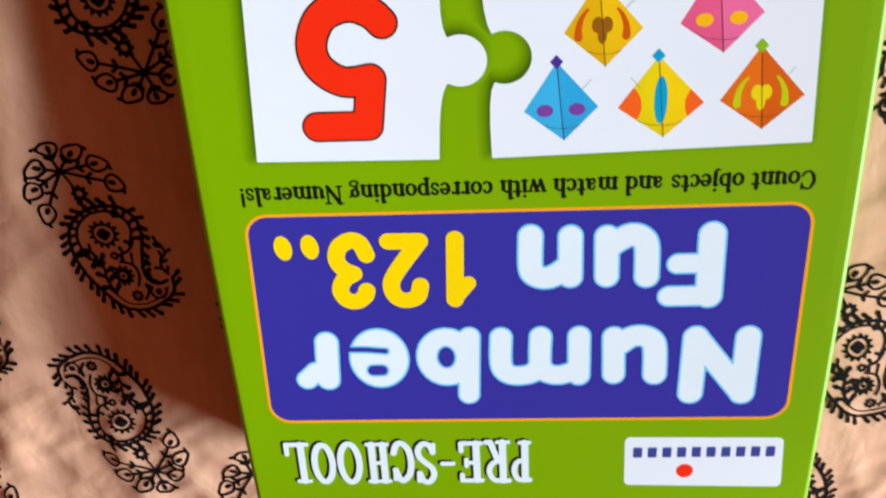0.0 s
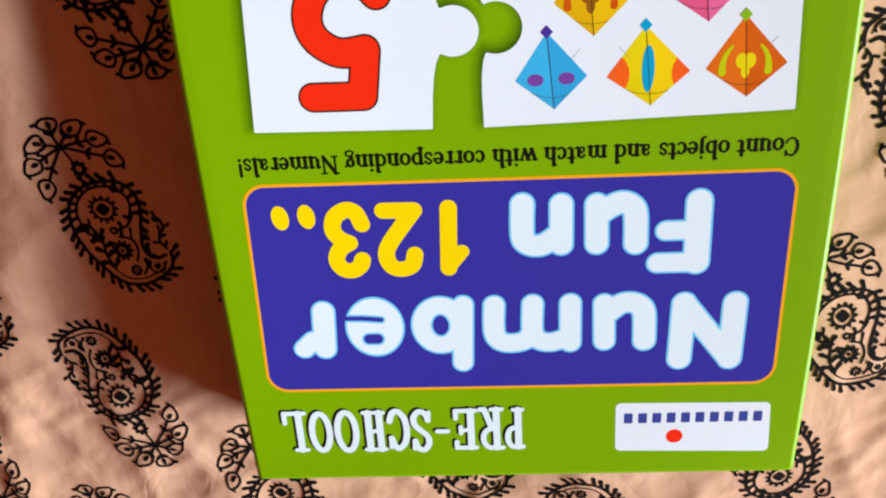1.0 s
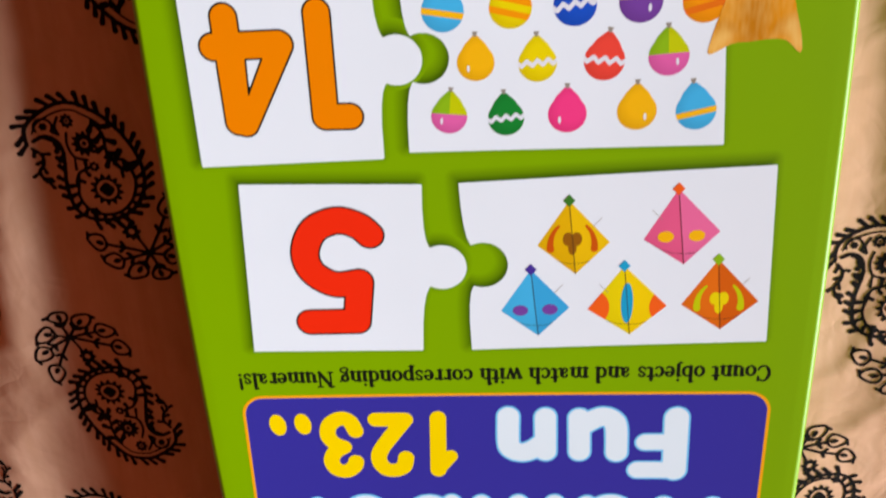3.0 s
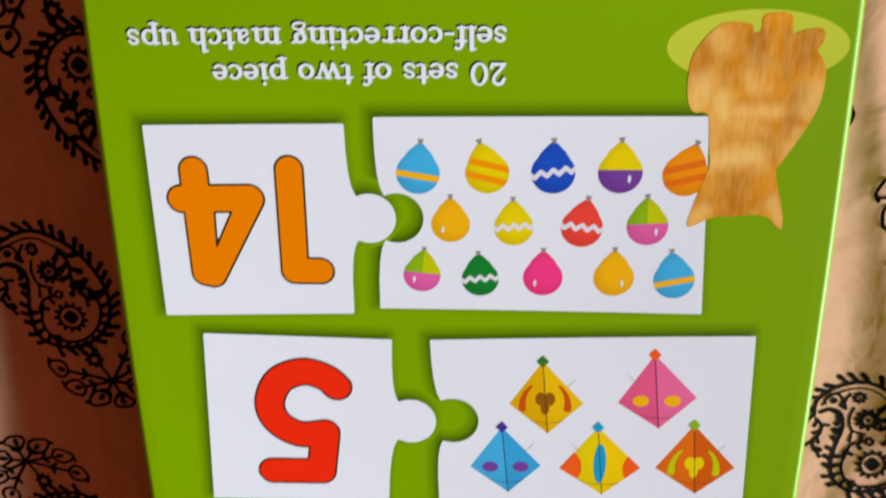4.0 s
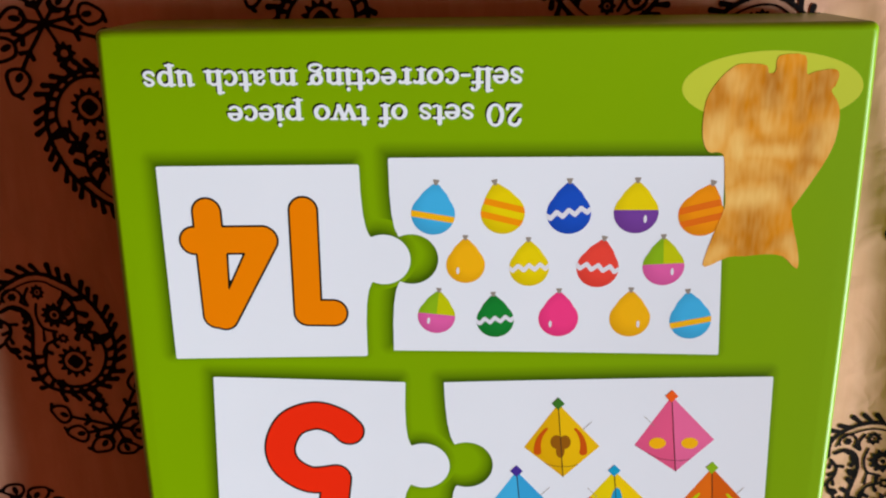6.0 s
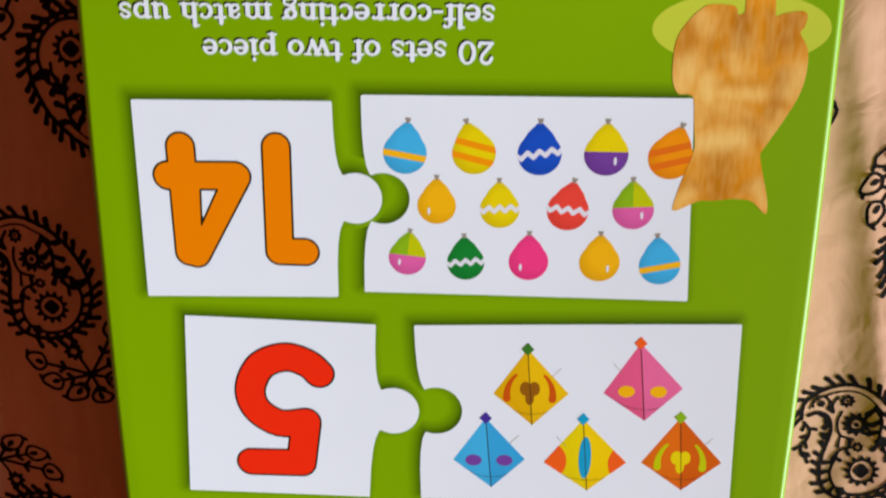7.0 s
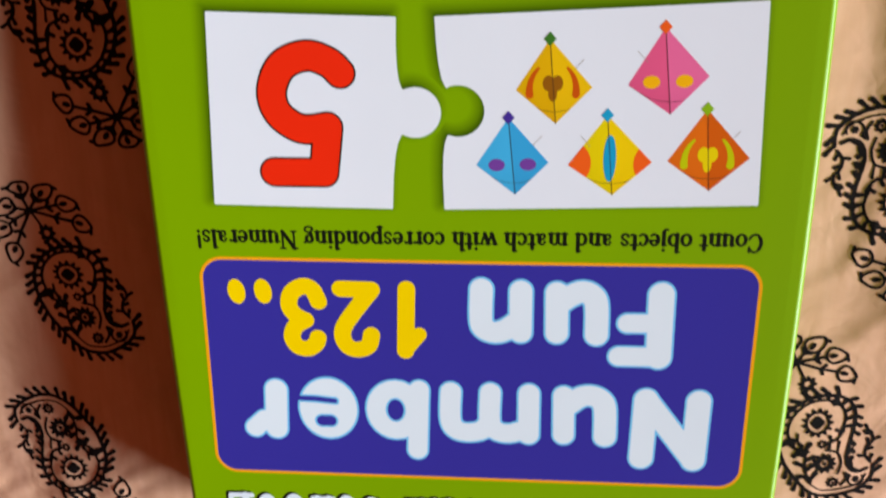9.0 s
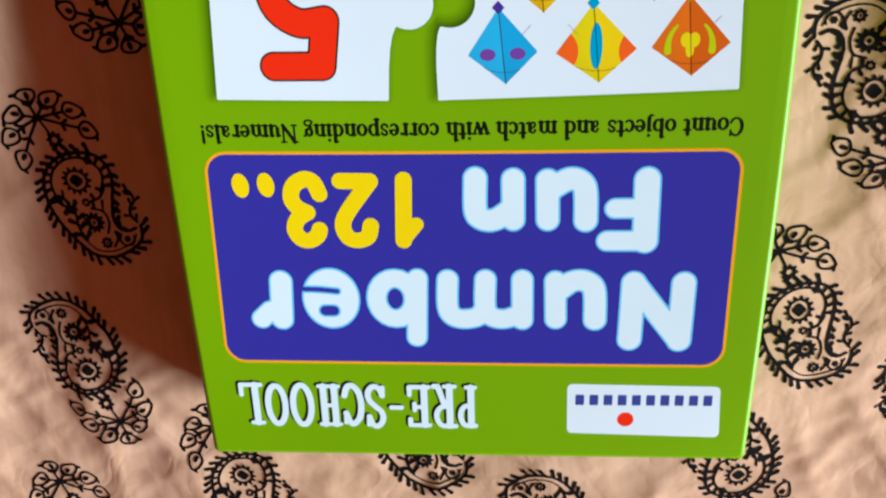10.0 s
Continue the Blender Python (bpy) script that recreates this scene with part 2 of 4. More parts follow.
FLOOR_Z, TOP_Z = -0.45, 3.1
X0, X1, Y0, Y1 = -4.5, 1.7, -2.2, 3.1
# out of view: added to close the room and return warm fill light
slab("floor", X0 - 0.2, X1 + 0.2, Y0 - 0.2, Y1 + 0.2, FLOOR_Z - 0.1, FLOOR_Z, FLOOR_TINT, "plain unseen floor under the bed, reddened to warm the shade")
slab("ceiling", X0 - 0.2, X1 + 0.2, Y0 - 0.2, Y1 + 0.2, TOP_Z, TOP_Z + 0.1, CEILING_TINT, "plain unseen ceiling over the bed, reddened to warm the shade")
slab("wall_east", X1, X1 + 0.2, Y0, Y1, FLOOR_Z, TOP_Z, WALL_TINT, "plain unseen wall, terracotta to warm the shade")
slab("wall_north", X0 - 0.2, X1 + 0.2, Y1, Y1 + 0.2, FLOOR_Z, TOP_Z, WALL_TINT, "plain unseen wall, terracotta to warm the shade")
slab("wall_south", X0 - 0.2, X1 + 0.2, Y0 - 0.2, Y0, FLOOR_Z, TOP_Z, WALL_TINT, "plain unseen wall, terracotta to warm the shade")


def window_wall():
    """The wall with the window: masonry round a real opening, in one mesh."""
    a, b = WIN_Y - WIN_W / 2, WIN_Y + WIN_W / 2
    c, d = WIN_Z - WIN_H / 2, WIN_Z + WIN_H / 2
    bm = bmesh.new()
    for y0, y1, z0, z1 in ((Y0, a, FLOOR_Z, TOP_Z), (b, Y1, FLOOR_Z, TOP_Z), (a, b, FLOOR_Z, c), (a, b, d, TOP_Z)):
        bmesh.ops.create_cube(bm, size=1.0, matrix=Matrix.LocRotScale((X0 - 0.1, (y0 + y1) / 2, (z0 + z1) / 2), None, (0.2, y1 - y0, z1 - z0)))
    me = bpy.data.meshes.new("wall_west")
    bm.to_mesh(me)
    bm.free()
    me.materials.append(WALL_TINT)
    tagged(new("wall_west", me), "unseen wall with an open window, terracotta to warm the shade", "wall", kind="structure")


window_wall()

# ---------------------------------------------------------------- the bedspread
BOX_W, BOX_L, BOX_Z, BOX_H = 100.0, 297.6, 12.0, 38.0   # half width, length, underside and height


def ease(v):
    v = min(max(v, 0.0), 1.0)
    return v * v * (3 - 2 * v)


def cloth(x, y):
    """The height of the cloth, in millimetres: soft folds, drawn creases, pressed flat under the box."""
    dx = max(abs(x) - BOX_W, 0.0)
    dy = max(y, -BOX_L - y, 0.0)
    free = ease(math.hypot(dx, dy) / 35.0 - 0.05)
    n = noise.noise
    h = 4.0 * n((x / 130, y / 170, 1.3)) + 1.0 * n((x / 48, y / 70, 7.7))
    u, v = x * 0.94 + y * 0.34, -x * 0.34 + y * 0.94
    r1 = 1 - abs(n((u / 42, v / 150, 3.1)))
    r2 = 1 - abs(n((u / 60 + 5, v / 34, 9.4)))
    r3 = 1 - abs(n((x / 30 + 2, y / 38, 4.4)))
    r4 = 1 - abs(n((u / 90, v / 22 + 8, 2.2)))
    h += 1.3 * r1 ** 7 + 0.9 * r2 ** 9 + 0.4 * r3 ** 8 + 0.6 * r4 ** 12 - 0.9
    # sharp crumples, where the cloth was pushed together
    p, q = x * 0.62 - y * 0.78, x * 0.78 + y * 0.62
    bend = 10 * n((x / 60, y / 60, 5.5))
    crisp = 0.08 + 0.3 * ease((x - 40) / 90) * ease((y + 70) / 60) + 0.5 * ease((-x - 105) / 40) * ease((-y - 110) / 60)
    h += 0.6 * crisp * (2.4 - 5.5 * abs(n(((p + bend) / 34, q / 92, 6.6))) - 3.6 * abs(n(((u - bend) / 26, v / 60, 11.2))))
    small = ease((y + 75) / 50)
    h += small * (0.5 - 2.0 * abs(n(((q + bend) / 17, p / 44, 1.9))) - 1.5 * abs(n(((v + bend) / 12, u / 30, 8.1))))
    # two drawn folds beside the near half of the box, on the window side
    near = ease((-y - 105) / 60)
    for at, tall, wide in ((-131, 3.4, 6.0), (-156, 5.0, 8.0)):
        off = x - at + 0.22 * (y + 230) + 5 * n((y / 45, at / 50, 2.7))
        h += near * tall * math.exp(-abs(off / wide) ** 1.4)
    # a soft roll in the cloth along the dim side of the box; past it the cloth falls away
    off = x - 178 - 0.22 * (y + 175) - 3 * n((y / 60, 0.4, 3.3))
    far = ease((-y - 95) / 60)
    h += (2.5 + 4.0 * far) * math.exp(-(off / 12) ** 2) - 16 * far * ease((off - 4) / 45)
    # on the window side it rises away from the box, and dips at the far end
    side = ease((-x - 98) / 80)
    h += side * (1.5 * ease((-y - 45) / 70) - 4.0 * ease((y + 95) / 60))
    return BOX_Z - 0.6 + free * h


def bedspread():
    def steps(a, b, c, d, fine, coarse):
        return np.concatenate([np.linspace(a, b, coarse)[:-1], np.arange(b, c, fine), np.linspace(c, d, coarse)])
    xs = steps(-480, -300, 300, 620, 2.5, 12)
    ys = steps(-640, -440, 240, 520, 2.5, 12)
    verts = [(x / 1000, y / 1000, cloth(x, y) / 1000) for y in ys for x in xs]
    w, tall = len(xs), len(ys)
    faces = [(j * w + i, j * w + i + 1, (j + 1) * w + i + 1, (j + 1) * w + i) for j in range(tall - 1) for i in range(w - 1)]
    # the sides hang to the floor
    rim = list(range(w)) + [j * w + w - 1 for j in range(1, tall)] + [(tall - 1) * w + i for i in range(w - 2, -1, -1)] + [j * w for j in range(tall - 2, 0, -1)]
    first, m = len(verts), len(rim)
    for k, i in enumerate(rim):
        x, y, _ = verts[i]
        sway = 1.02 + 0.012 * math.sin(k * 0.9)
        verts.append((x * sway, y * sway, FLOOR_Z + 0.002))
    faces += [(rim[k], first + k, first + (k + 1) % m, rim[(k + 1) % m]) for k in range(m)]
    me = bpy.data.meshes.new("bedspread")
    me.from_pydata(verts, [], faces)
    me.materials.append(COTTON)
    for p in me.polygons:
        p.use_smooth = True
    return tagged(new("bedspread", me), "peach cotton bedspread block-printed with black paisleys, softly creased", "bedspread")


SPREAD = bedspread()

# heights on an even grid, to lay the print on the cloth
GRID, GX, GY = 2.5, -330.0, -470.0
HEIGHTS = np.array([[cloth(GX + GRID * i, GY + GRID * j) for i in range(265)] for j in range(297)])


def laid(x, y):
    """Heights of the cloth under many places at once."""
    u, v = (x - GX) / GRID, (y - GY) / GRID
    i, j = np.clip(u.astype(int), 0, 263), np.clip(v.astype(int), 0, 295)
    u, v = u - i, v - j
    return (HEIGHTS[j, i] * (1 - u) + HEIGHTS[j, i + 1] * u) * (1 - v) + (HEIGHTS[j + 1, i] * (1 - u) + HEIGHTS[j + 1, i + 1] * u) * v


def leaf(x, y, angle, length, width):
    """A small solid leaf that starts at x, y."""
    c, s = math.cos(angle), math.sin(angle)
    return stroke([(x, y), (x + c * length * 0.6, y + s * length * 0.6), (x + c * length, y + s * length)], width * 0.55, width)


def rosette(x, y, r, petals, hole=0.0, eye=0.0):
    """A scalloped flower with a pale ring and a dark eye."""
    def f(px, py):
        d, a = np.hypot(px - x, py - y), np.arctan2(py - y, px - x)
        out = d - r * (0.86 + 0.14 * np.cos(a * petals))
        if hole:
            out = np.maximum(out, hole - d)
        if eye:
            out = np.minimum(out, d - eye * (0.95 + 0.08 * np.cos(4 * a)))
        return out
    return f


def along(curve, gap, start=0.0):
    """Places at even gaps along a curve, each with the way it runs there."""
    seg = np.hypot(*np.diff(curve, axis=0).T)
    run = np.concatenate([[0], np.cumsum(seg)])
    for s in np.arange(start, run[-1], gap):
        i = min(np.searchsorted(run, s, "right") - 1, len(seg) - 1)
        t = (s - run[i]) / seg[i]
        p = curve[i] * (1 - t) + curve[i + 1] * t
        w = curve[i + 1] - curve[i]
        yield p[0], p[1], math.atan2(w[1], w[0])


def paisley_shape():
    """One block of the print: a mango-shaped body with a hooked tail, a leafy fringe, flowers, and a fan of seven pods. Its big flower is at 0, 0."""
    fs = []
    outer = smooth([(22.8, -19), (22.6, -24.5), (18.4, -28.9), (11, -32.3), (4.2, -32.3), (-1.6, -29.3), (-6.4, -24.2), (-11, -17.7), (-13.7, -10.2),
                    (-14.2, -3.4), (-12.2, 3.2), (-7.8, 8.2), (-1.2, 11.2), (5.4, 11.3), (10.6, 9.3), (13.6, 4.8), (14.2, -1.8), (12.8, -10.1),
                    (12.2, -15.4), (13.6, -19.7), (17, -21.4), (20.6, -20.2)], 5)
    fs.append(stroke(outer, 0.66))
    for k, (x, y, a) in enumerate(along(outer, 3.55, 0.6)):
        # the fringe stands outside the body, and leans towards the tail on both sides
        lean = 0.95 if x > 8 and y > -14 and math.sin(a) < 0 else 2.35
        fs.append(leaf(x + 0.3 * math.sin(a), y - 0.3 * math.cos(a), a + lean + 0.16 * math.sin(k * 2.1), 4.5 if k < 27 else 3.2, 0.94))
    fs.append(stroke(smooth([(20.5, -22.8), (18.2, -26.4), (11, -29.6), (4.6, -29.8), (0, -27), (-4.4, -22.2)], 5), 0.3))
    # the big flower in its garland
    fs.append(rosette(0, 0, 6.2, 13, 3.7, 2.6))
    garland = smooth([(9.5, -3.2), (10.6, 1.8), (8.4, 6.6), (3, 9.4), (-3.4, 8.6), (-8.6, 4.2), (-10.9, -1.6), (-10.2, -6.4), (-7.4, -7.2), (-7.2, -4.4)], 5)
    fs.append(stroke(garland, 0.52))
    fs += [leaf(x, y, a - 1.2, 3.1, 0.92) for x, y, a in along(garland, 3.1, 1.0)]
    fs.append(rosette(6.2, 8.2, 1.9, 6))
    # the middle of the body
    fs.append(rosette(4.0, -17.6, 4.7, 11, 1.6, 0.9))
    fs.append(stroke(smooth([(9.2, -22), (10.2, -17.5), (8.6, -13), (4, -11.6)], 5), 0.45))
    fs.append(leaf(8.6, -12.6, 1.5, 4.2, 0.6))
    vine = smooth([(-0.5, -25.5), (-3.2, -20.5), (-3.4, -15.5), (-4.4, -11.4), (-8.4, -10.6), (-10.6, -7.6)], 5)
    fs.append(stroke(vine, 0.5))
    fs += [leaf(x, y, a + (1.1 if k % 2 else -1.1), 3.5, 1.1) for k, (x, y, a) in enumerate(along(vine, 2.3, 0.6))]
    fs.append(rosette(-3.9, -12.2, 1.9, 5))
    fs.append(rosette(2.4, -9.0, 2.0, 7, 0.7))
    fs.append(stroke(smooth([(4.4, -8.6), (8.2, -7), (10.4, -3.6)], 5), 0.5))
    fs += [leaf(x, y, a, 2.4, 0.8) for x, y, a in ((6.2, -8.0, 2.1), (8.6, -6.6, 1.2), (9.6, -4.6, 2.6), (5.2, -8.2, -1.6))]
    # two small flowers towards the tail, and the curls of the hook
    fs.append(rosette(8.0, -26.2, 2.7, 8, 1.0, 0.5))
    fs.append(rosette(16.6, -24.8, 1.5, 6))
    fs.append(stroke(arc(16.6, -24.8, 3.0, 2.7, 150, 390), 0.42))
    fs.append(stroke(smooth([(11.2, -27.6), (12.8, -24.4), (12, -21.6), (14.2, -23)], 5), 0.5))
    hook = smooth([(21.6, -17.6), (19.4, -14.6), (19.8, -11.2), (21.8, -8.6), (20.6, -4.6), (18.2, -4.6)], 5)
    fs.append(stroke(hook, 0.55))
    fs += [leaf(x, y, a + (1.0 if k % 2 else -1.0), 2.6, 0.7) for k, (x, y, a) in enumerate(along(hook, 2.5, 0.6))]
    # the fan of pods
    fs.append(rosette(-5.4, 16.6, 3.6, 8, 1.2))
    nx, ny = -10.2, 25.6
    fs.append(stroke([(-6.8, 18.8), (nx, ny)], 0.5))
    pods = ((-19.8, 9.4, -21.2, 3.4), (-22, 18.6, -26, 14.4), (-18.4, 27.4, -23.4, 24.2), (-12.6, 34.4, -17.4, 34.6), (-4.8, 32.4, 0.4, 35.2), (3.2, 28.2, 8.8, 27.4), (8, 20.4, 12.6, 17.6))
    for x, y, tx, ty in pods:
        back = math.atan2(y - ny, x - nx)
        c, s = math.cos(back), math.sin(back)
        heel = (x - 2.9 * c, y - 2.9 * s)
        # a round pod with a curled tip
        ex, ey = tx - x, ty - y
        side = 1 if c * ey - s * ex > 0 else -1
        px, py = -s * side, c * side
        body = smooth([heel, (x - 0.9 * c + 3.0 * px, y - 0.9 * s + 3.0 * py), (x + 0.5 * ex + 2.0 * px, y + 0.5 * ey + 2.0 * py), (x + 0.85 * ex, y + 0.85 * ey),
                       (x + 0.5 * ex - 0.9 * px + 1.7 * c, y + 0.5 * ey - 0.9 * py + 1.7 * s), (x + 1.2 * c - 2.8 * px, y + 1.2 * s - 2.8 * py), (x - 1.4 * c - 2.9 * px, y - 1.4 * s - 2.9 * py)], 5, True)
        fs.append(stroke(body, 0.5))
        fs.append(stroke([(x + 0.85 * ex, y + 0.85 * ey), (x + 0.9 * ex + 1.6 * px, y + 0.9 * ey + 1.6 * py)], 0.6))
        fs.append(ellipse(x - 0.3 * c, y - 0.3 * s, 1.6, 0.95, math.degrees(back)))
        mid = ((x + nx) / 2 - 0.5, (y + ny) / 2)
        fs.append(stroke([(nx, ny), mid, heel], 0.55))
        fs += [leaf(mid[0], mid[1], back + turn, 2.6, 0.72) for turn in (0.8, -0.8)]
    return flat(grown(union(*fs), 0.02), -31, 29, -38, 40, 0.42, merge=False)


def paisleys():
    corners, rings = paisley_shape()
    one_block = as_mesh("paisley_print", [(x, y, 0.0) for x, y in corners], rings, BLOCK_INK)
    local = np.array([v.co[:2] for v in one_block.vertices])
    # the blocks were set by hand: some sit a little off the lattice
    slips = {(0, -2): (2.5, -0.5), (0, -1): (-1.0, -0.6), (4, 0): (-2.0, 2.4), (0, -3): (-0.2, -1.0), (4, -1): (-3.5, 0.7), (1, 0): (0.4, -2.9), (4, 1): (-0.3, -3.3), (0, -4): (-2.8, -3.2)}
    start, a, v = np.array((182.0, 72.0)), np.array((-77.0, -29.0)), np.array((14.3, 85.0))
    for i in range(-1, 7):
        for j in range(-6, 4):
            p = start + i * a + j * v + slips.get((i, j), (0.0, 0.0))
            if not (-290 < p[0] < 290 and -420 < p[1] < 190):
                continue
            if abs(p[0]) < 62 and -255 < p[1] < -45:
                continue   # wholly under the box
            turn = 1 if j % 2 else -1   # every other block is printed the other way up
            wob = radians(random.uniform(-2, 2))
            c, s = math.cos(wob) * turn, math.sin(wob) * turn
            x, y = p[0] + local[:, 0] * c - local[:, 1] * s, p[1] + local[:, 0] * s + local[:, 1] * c
            me = one_block.copy()
            me.vertices.foreach_set("co", (np.stack([x, y, laid(x, y) + 0.25], 1) / 1000).ravel())
            me.update()
            under(new("paisley_print", me), SPREAD)


paisleys()

# ---------------------------------------------------------------- the game box
BOX = tagged(new("game_box"), "bright green card puzzle box lying flat on the bedspread", "puzzle box")
BASE = Vector((0, -BOX_L / 2000, BOX_Z / 1000))
BOX.location = BASE
TOP = BOX_Z + BOX_H
INK = 0.014   # the step from one ink to the next


def shell(name, half, y0, y1, z0, z1, r, material, label, bulge, across, along_it):
    """A closed carton with rounded edges, in millimetres."""
    bm = bmesh.new()
    bmesh.ops.create_cube(bm, size=1.0, matrix=Matrix.LocRotScale((0, (y0 + y1) / 2, (z0 + z1) / 2), None, (2 * half, y1 - y0, z1 - z0)))
    for k in range(1, along_it):
        bmesh.ops.bisect_plane(bm, geom=bm.verts[:] + bm.edges[:] + bm.faces[:], plane_co=(0, y0 + (y1 - y0) * k / along_it, 0), plane_no=(0, 1, 0))
    for k in range(1, across):
        bmesh.ops.bisect_plane(bm, geom=bm.verts[:] + bm.edges[:] + bm.faces[:], plane_co=(half * (2 * k / across - 1), 0, 0), plane_no=(1, 0, 0))
    sharp = [e for e in bm.edges if e.calc_face_angle() > 0.5]
    bmesh.ops.bevel(bm, geom=sharp, offset=r, segments=5, profile=0.5, affect="EDGES")
    # the long sides belly out a little, as worn cartons do
    for v in bm.verts:
        t = (v.co.y - (y0 + y1) / 2) / ((y1 - y0) / 2)
        v.co.x += (bulge[0] if v.co.x < 0 else bulge[1]) * (1 - t * t) * (-1 if v.co.x < 0 else 1) * ease((abs(v.co.x) - 80) / 10)
    bmesh.ops.scale(bm, vec=(0.001,) * 3, verts=bm.verts)
    bmesh.ops.translate(bm, vec=-BASE, verts=bm.verts)
    me = bpy.data.meshes.new(name)
    bm.to_mesh(me)
    bm.free()
    me.materials.append(material)
    for p in me.polygons:
        p.use_smooth = max(abs(c) for c in p.normal) < 0.999
    return tagged(under(new(name, me), BOX), label)


LID = shell("lid", BOX_W + 1.2, -BOX_L, 1.3, BOX_Z + 3, TOP, 2.2, GREEN, "glossy green printed lid", (2.4, 2.4), 40, 60)
shell("tray", BOX_W - 1.2, -BOX_L + 1.2, -1.2, BOX_Z, BOX_Z + 8, 0.6, GREEN_TRAY, "darker green tray under the lid", (2.4, 2.4), 2, 16)


def printed(name, f, bounds, material, layer, parent, label="", step=0.4, tone=None):
    """A flat print on the lid; layer counts the inks laid over one another."""
    verts, faces = flat(f, *bounds, step, tone is None)
    z = TOP + INK * layer
    me = as_mesh(name, [(x / 1000 - BASE.x, y / 1000 - BASE.y, z / 1000 - BASE.z) for x, y in verts], faces, material)
    if tone:
        co = np.array([v.co[:] for v in me.vertices])
        deep = np.clip(tone((co[:, 0] + BASE.x) * 1000, (co[:, 1] + BASE.y) * 1000), 0, 1)
        me.attributes.new("tone", "FLOAT", "POINT").data.foreach_set("value", deep)
    return tagged(under(new(name, me), parent), label)


def bounds_of(points, pad):
    p = np.array(points)
    return p[:, 0].min() - pad, p[:, 0].max() + pad, p[:, 1].min() - pad, p[:, 1].max() + pad


# ---- the title panel
PANEL = polygon([(-82.9, -110.8), (-82.6, -45.5), (83.5, -46.5), (82, -111.8)], 7.4)
TITLE = printed("title_panel", PANEL, (-93, 92, -121, -36), VIOLET, 1, BOX, "violet title panel with an orange rim")
printed("rim", band(PANEL, 0.55), (-93, 93, -121, -36), ORANGE_LINE, 2, TITLE, "thin orange rim")

# each letter: its lines with their half widths, in the order in which the title reads
TITLE_LINES = [
    ("N", [([(-74.3, -70.7), (-73.9, -48.5)], 4.46), ([(-57.1, -71.0), (-56.5, -48.9)], 4.46), ([(-57.1, -71.0), (-73.9, -48.5)], 4.3)]),
    ("u", [([(-30.0, -71.8), (-30.3, -57.0)], 4.03), ([(-44.1, -56.7), (-43.8, -66.8), (-42.4, -70.4), (-39.2, -72.0), (-35.6, -71.5), (-32.1, -68.8)], 4.25)]),
    ("m", [([(-18.5, -72.3), (-18.5, -56.7)], 4.03), ([(7.7, -72.4), (8.0, -62.4), (6.3, -58.3), (2.3, -57.0), (-2.9, -58.1), (-5.4, -61.6)], 4.03),
           ([(-5.6, -72.4), (-5.4, -61.6), (-7.6, -58.0), (-11.7, -57.0), (-16.2, -58.3)], 4.03)]),
    ("b", [([(18.4, -72.9), (19.4, -49.6)], 3.89), (arc(26.6, -65.0, 6.7, 7.9, 0, 360, 24), 3.8)]),
    ("e", []),
    ("r", [([(67.5, -71.7), (68.4, -56.8)], 4.32), ([(68.4, -61.0), (72.3, -60.2), (75.9, -56.8)], 3.89)]),
    ("F", [([(-59.9, -108.4), (-60.1, -86.6)], 4.6), ([(-60.1, -86.6), (-47.4, -86.7)], 3.89), ([(-59.9, -98.4), (-49.7, -98.4)], 3.74)]),
    ("u", [([(-26.9, -108.7), (-27.1, -94.6)], 4.18), ([(-39.9, -94.2), (-39.6, -104.5), (-38.0, -107.9), (-34.9, -109.1), (-31.5, -107.8), (-28.0, -105.4)], 4.25)]),
    ("n", [([(-15.4, -109.1), (-15.4, -94.7)], 4.18), ([(-2.7, -109.6), (-2.5, -99.0), (-3.8, -95.7), (-7.2, -94.5), (-10.6, -95.5), (-14.1, -98.1)], 4.25)]),
]
DIGIT_LINES = [
    ("1", [([(21.6, -109.3), (22.5, -87.3)], 2.88), ([(22.4, -87.6), (17.8, -93.3)], 2.5)]),
    ("2", [([(43.3, -109.1), (33.1, -108.9)], 2.88), (smooth([(33.1, -108.9), (41.6, -97.6), (43.4, -92.5), (41.7, -88.4), (38.2, -87.4), (34.8, -88.9), (33.7, -92.8)], 4), 2.88)]),
    ("3", [(smooth([(50.8, -104.5), (52.6, -108.7), (55.8, -109.8), (59.7, -107.3), (60.7, -102.8), (58.7, -99.5), (55.5, -97.8)], 4), 2.88),
           (smooth([(55.5, -97.8), (59.0, -95.5), (60.5, -91.6), (58.7, -88.1), (55.4, -87.4), (52.6, -89.2), (51.7, -91.4)], 4), 2.88)]),
]
LETTER_E = cut(ellipse(49.8, -65.0, 10.5, 12.0), stroke([(52.2, -60.2), (49.2, -60.2)], 2.0), stroke([(62.0, -68.8), (54.0, -68.6), (47.4, -67.9)], 0.95))


def fat_letter(char, lines, material, halo=None):
    """A round-ended letter of the title, with a pale edge if wished."""
    edge = 0.6 if halo else 0.0
    f = union(*[stroke(smooth(line, 4) if len(line) < 7 and len(line) > 3 else line, r) for line, r in lines]) if lines else LETTER_E
    b = bounds_of(np.concatenate([np.array(line, float) for line, _ in lines]), 6.5) if lines else (37, 63, -80, -50)
    ob = printed("letter", grown(f, -edge), b, material, 4, TITLE, f"{'yellow' if material is YELLOW else 'white'} rounded {char}", 0.3)
    if halo:
        printed("halo", grown(f, 0.1), b, halo, 3, ob, "pale cyan edge", 0.3)


for char, lines in TITLE_LINES:
    fat_letter(char, lines, ICE, HALO)
for char, lines in DIGIT_LINES:
    fat_letter(char, lines, YELLOW)
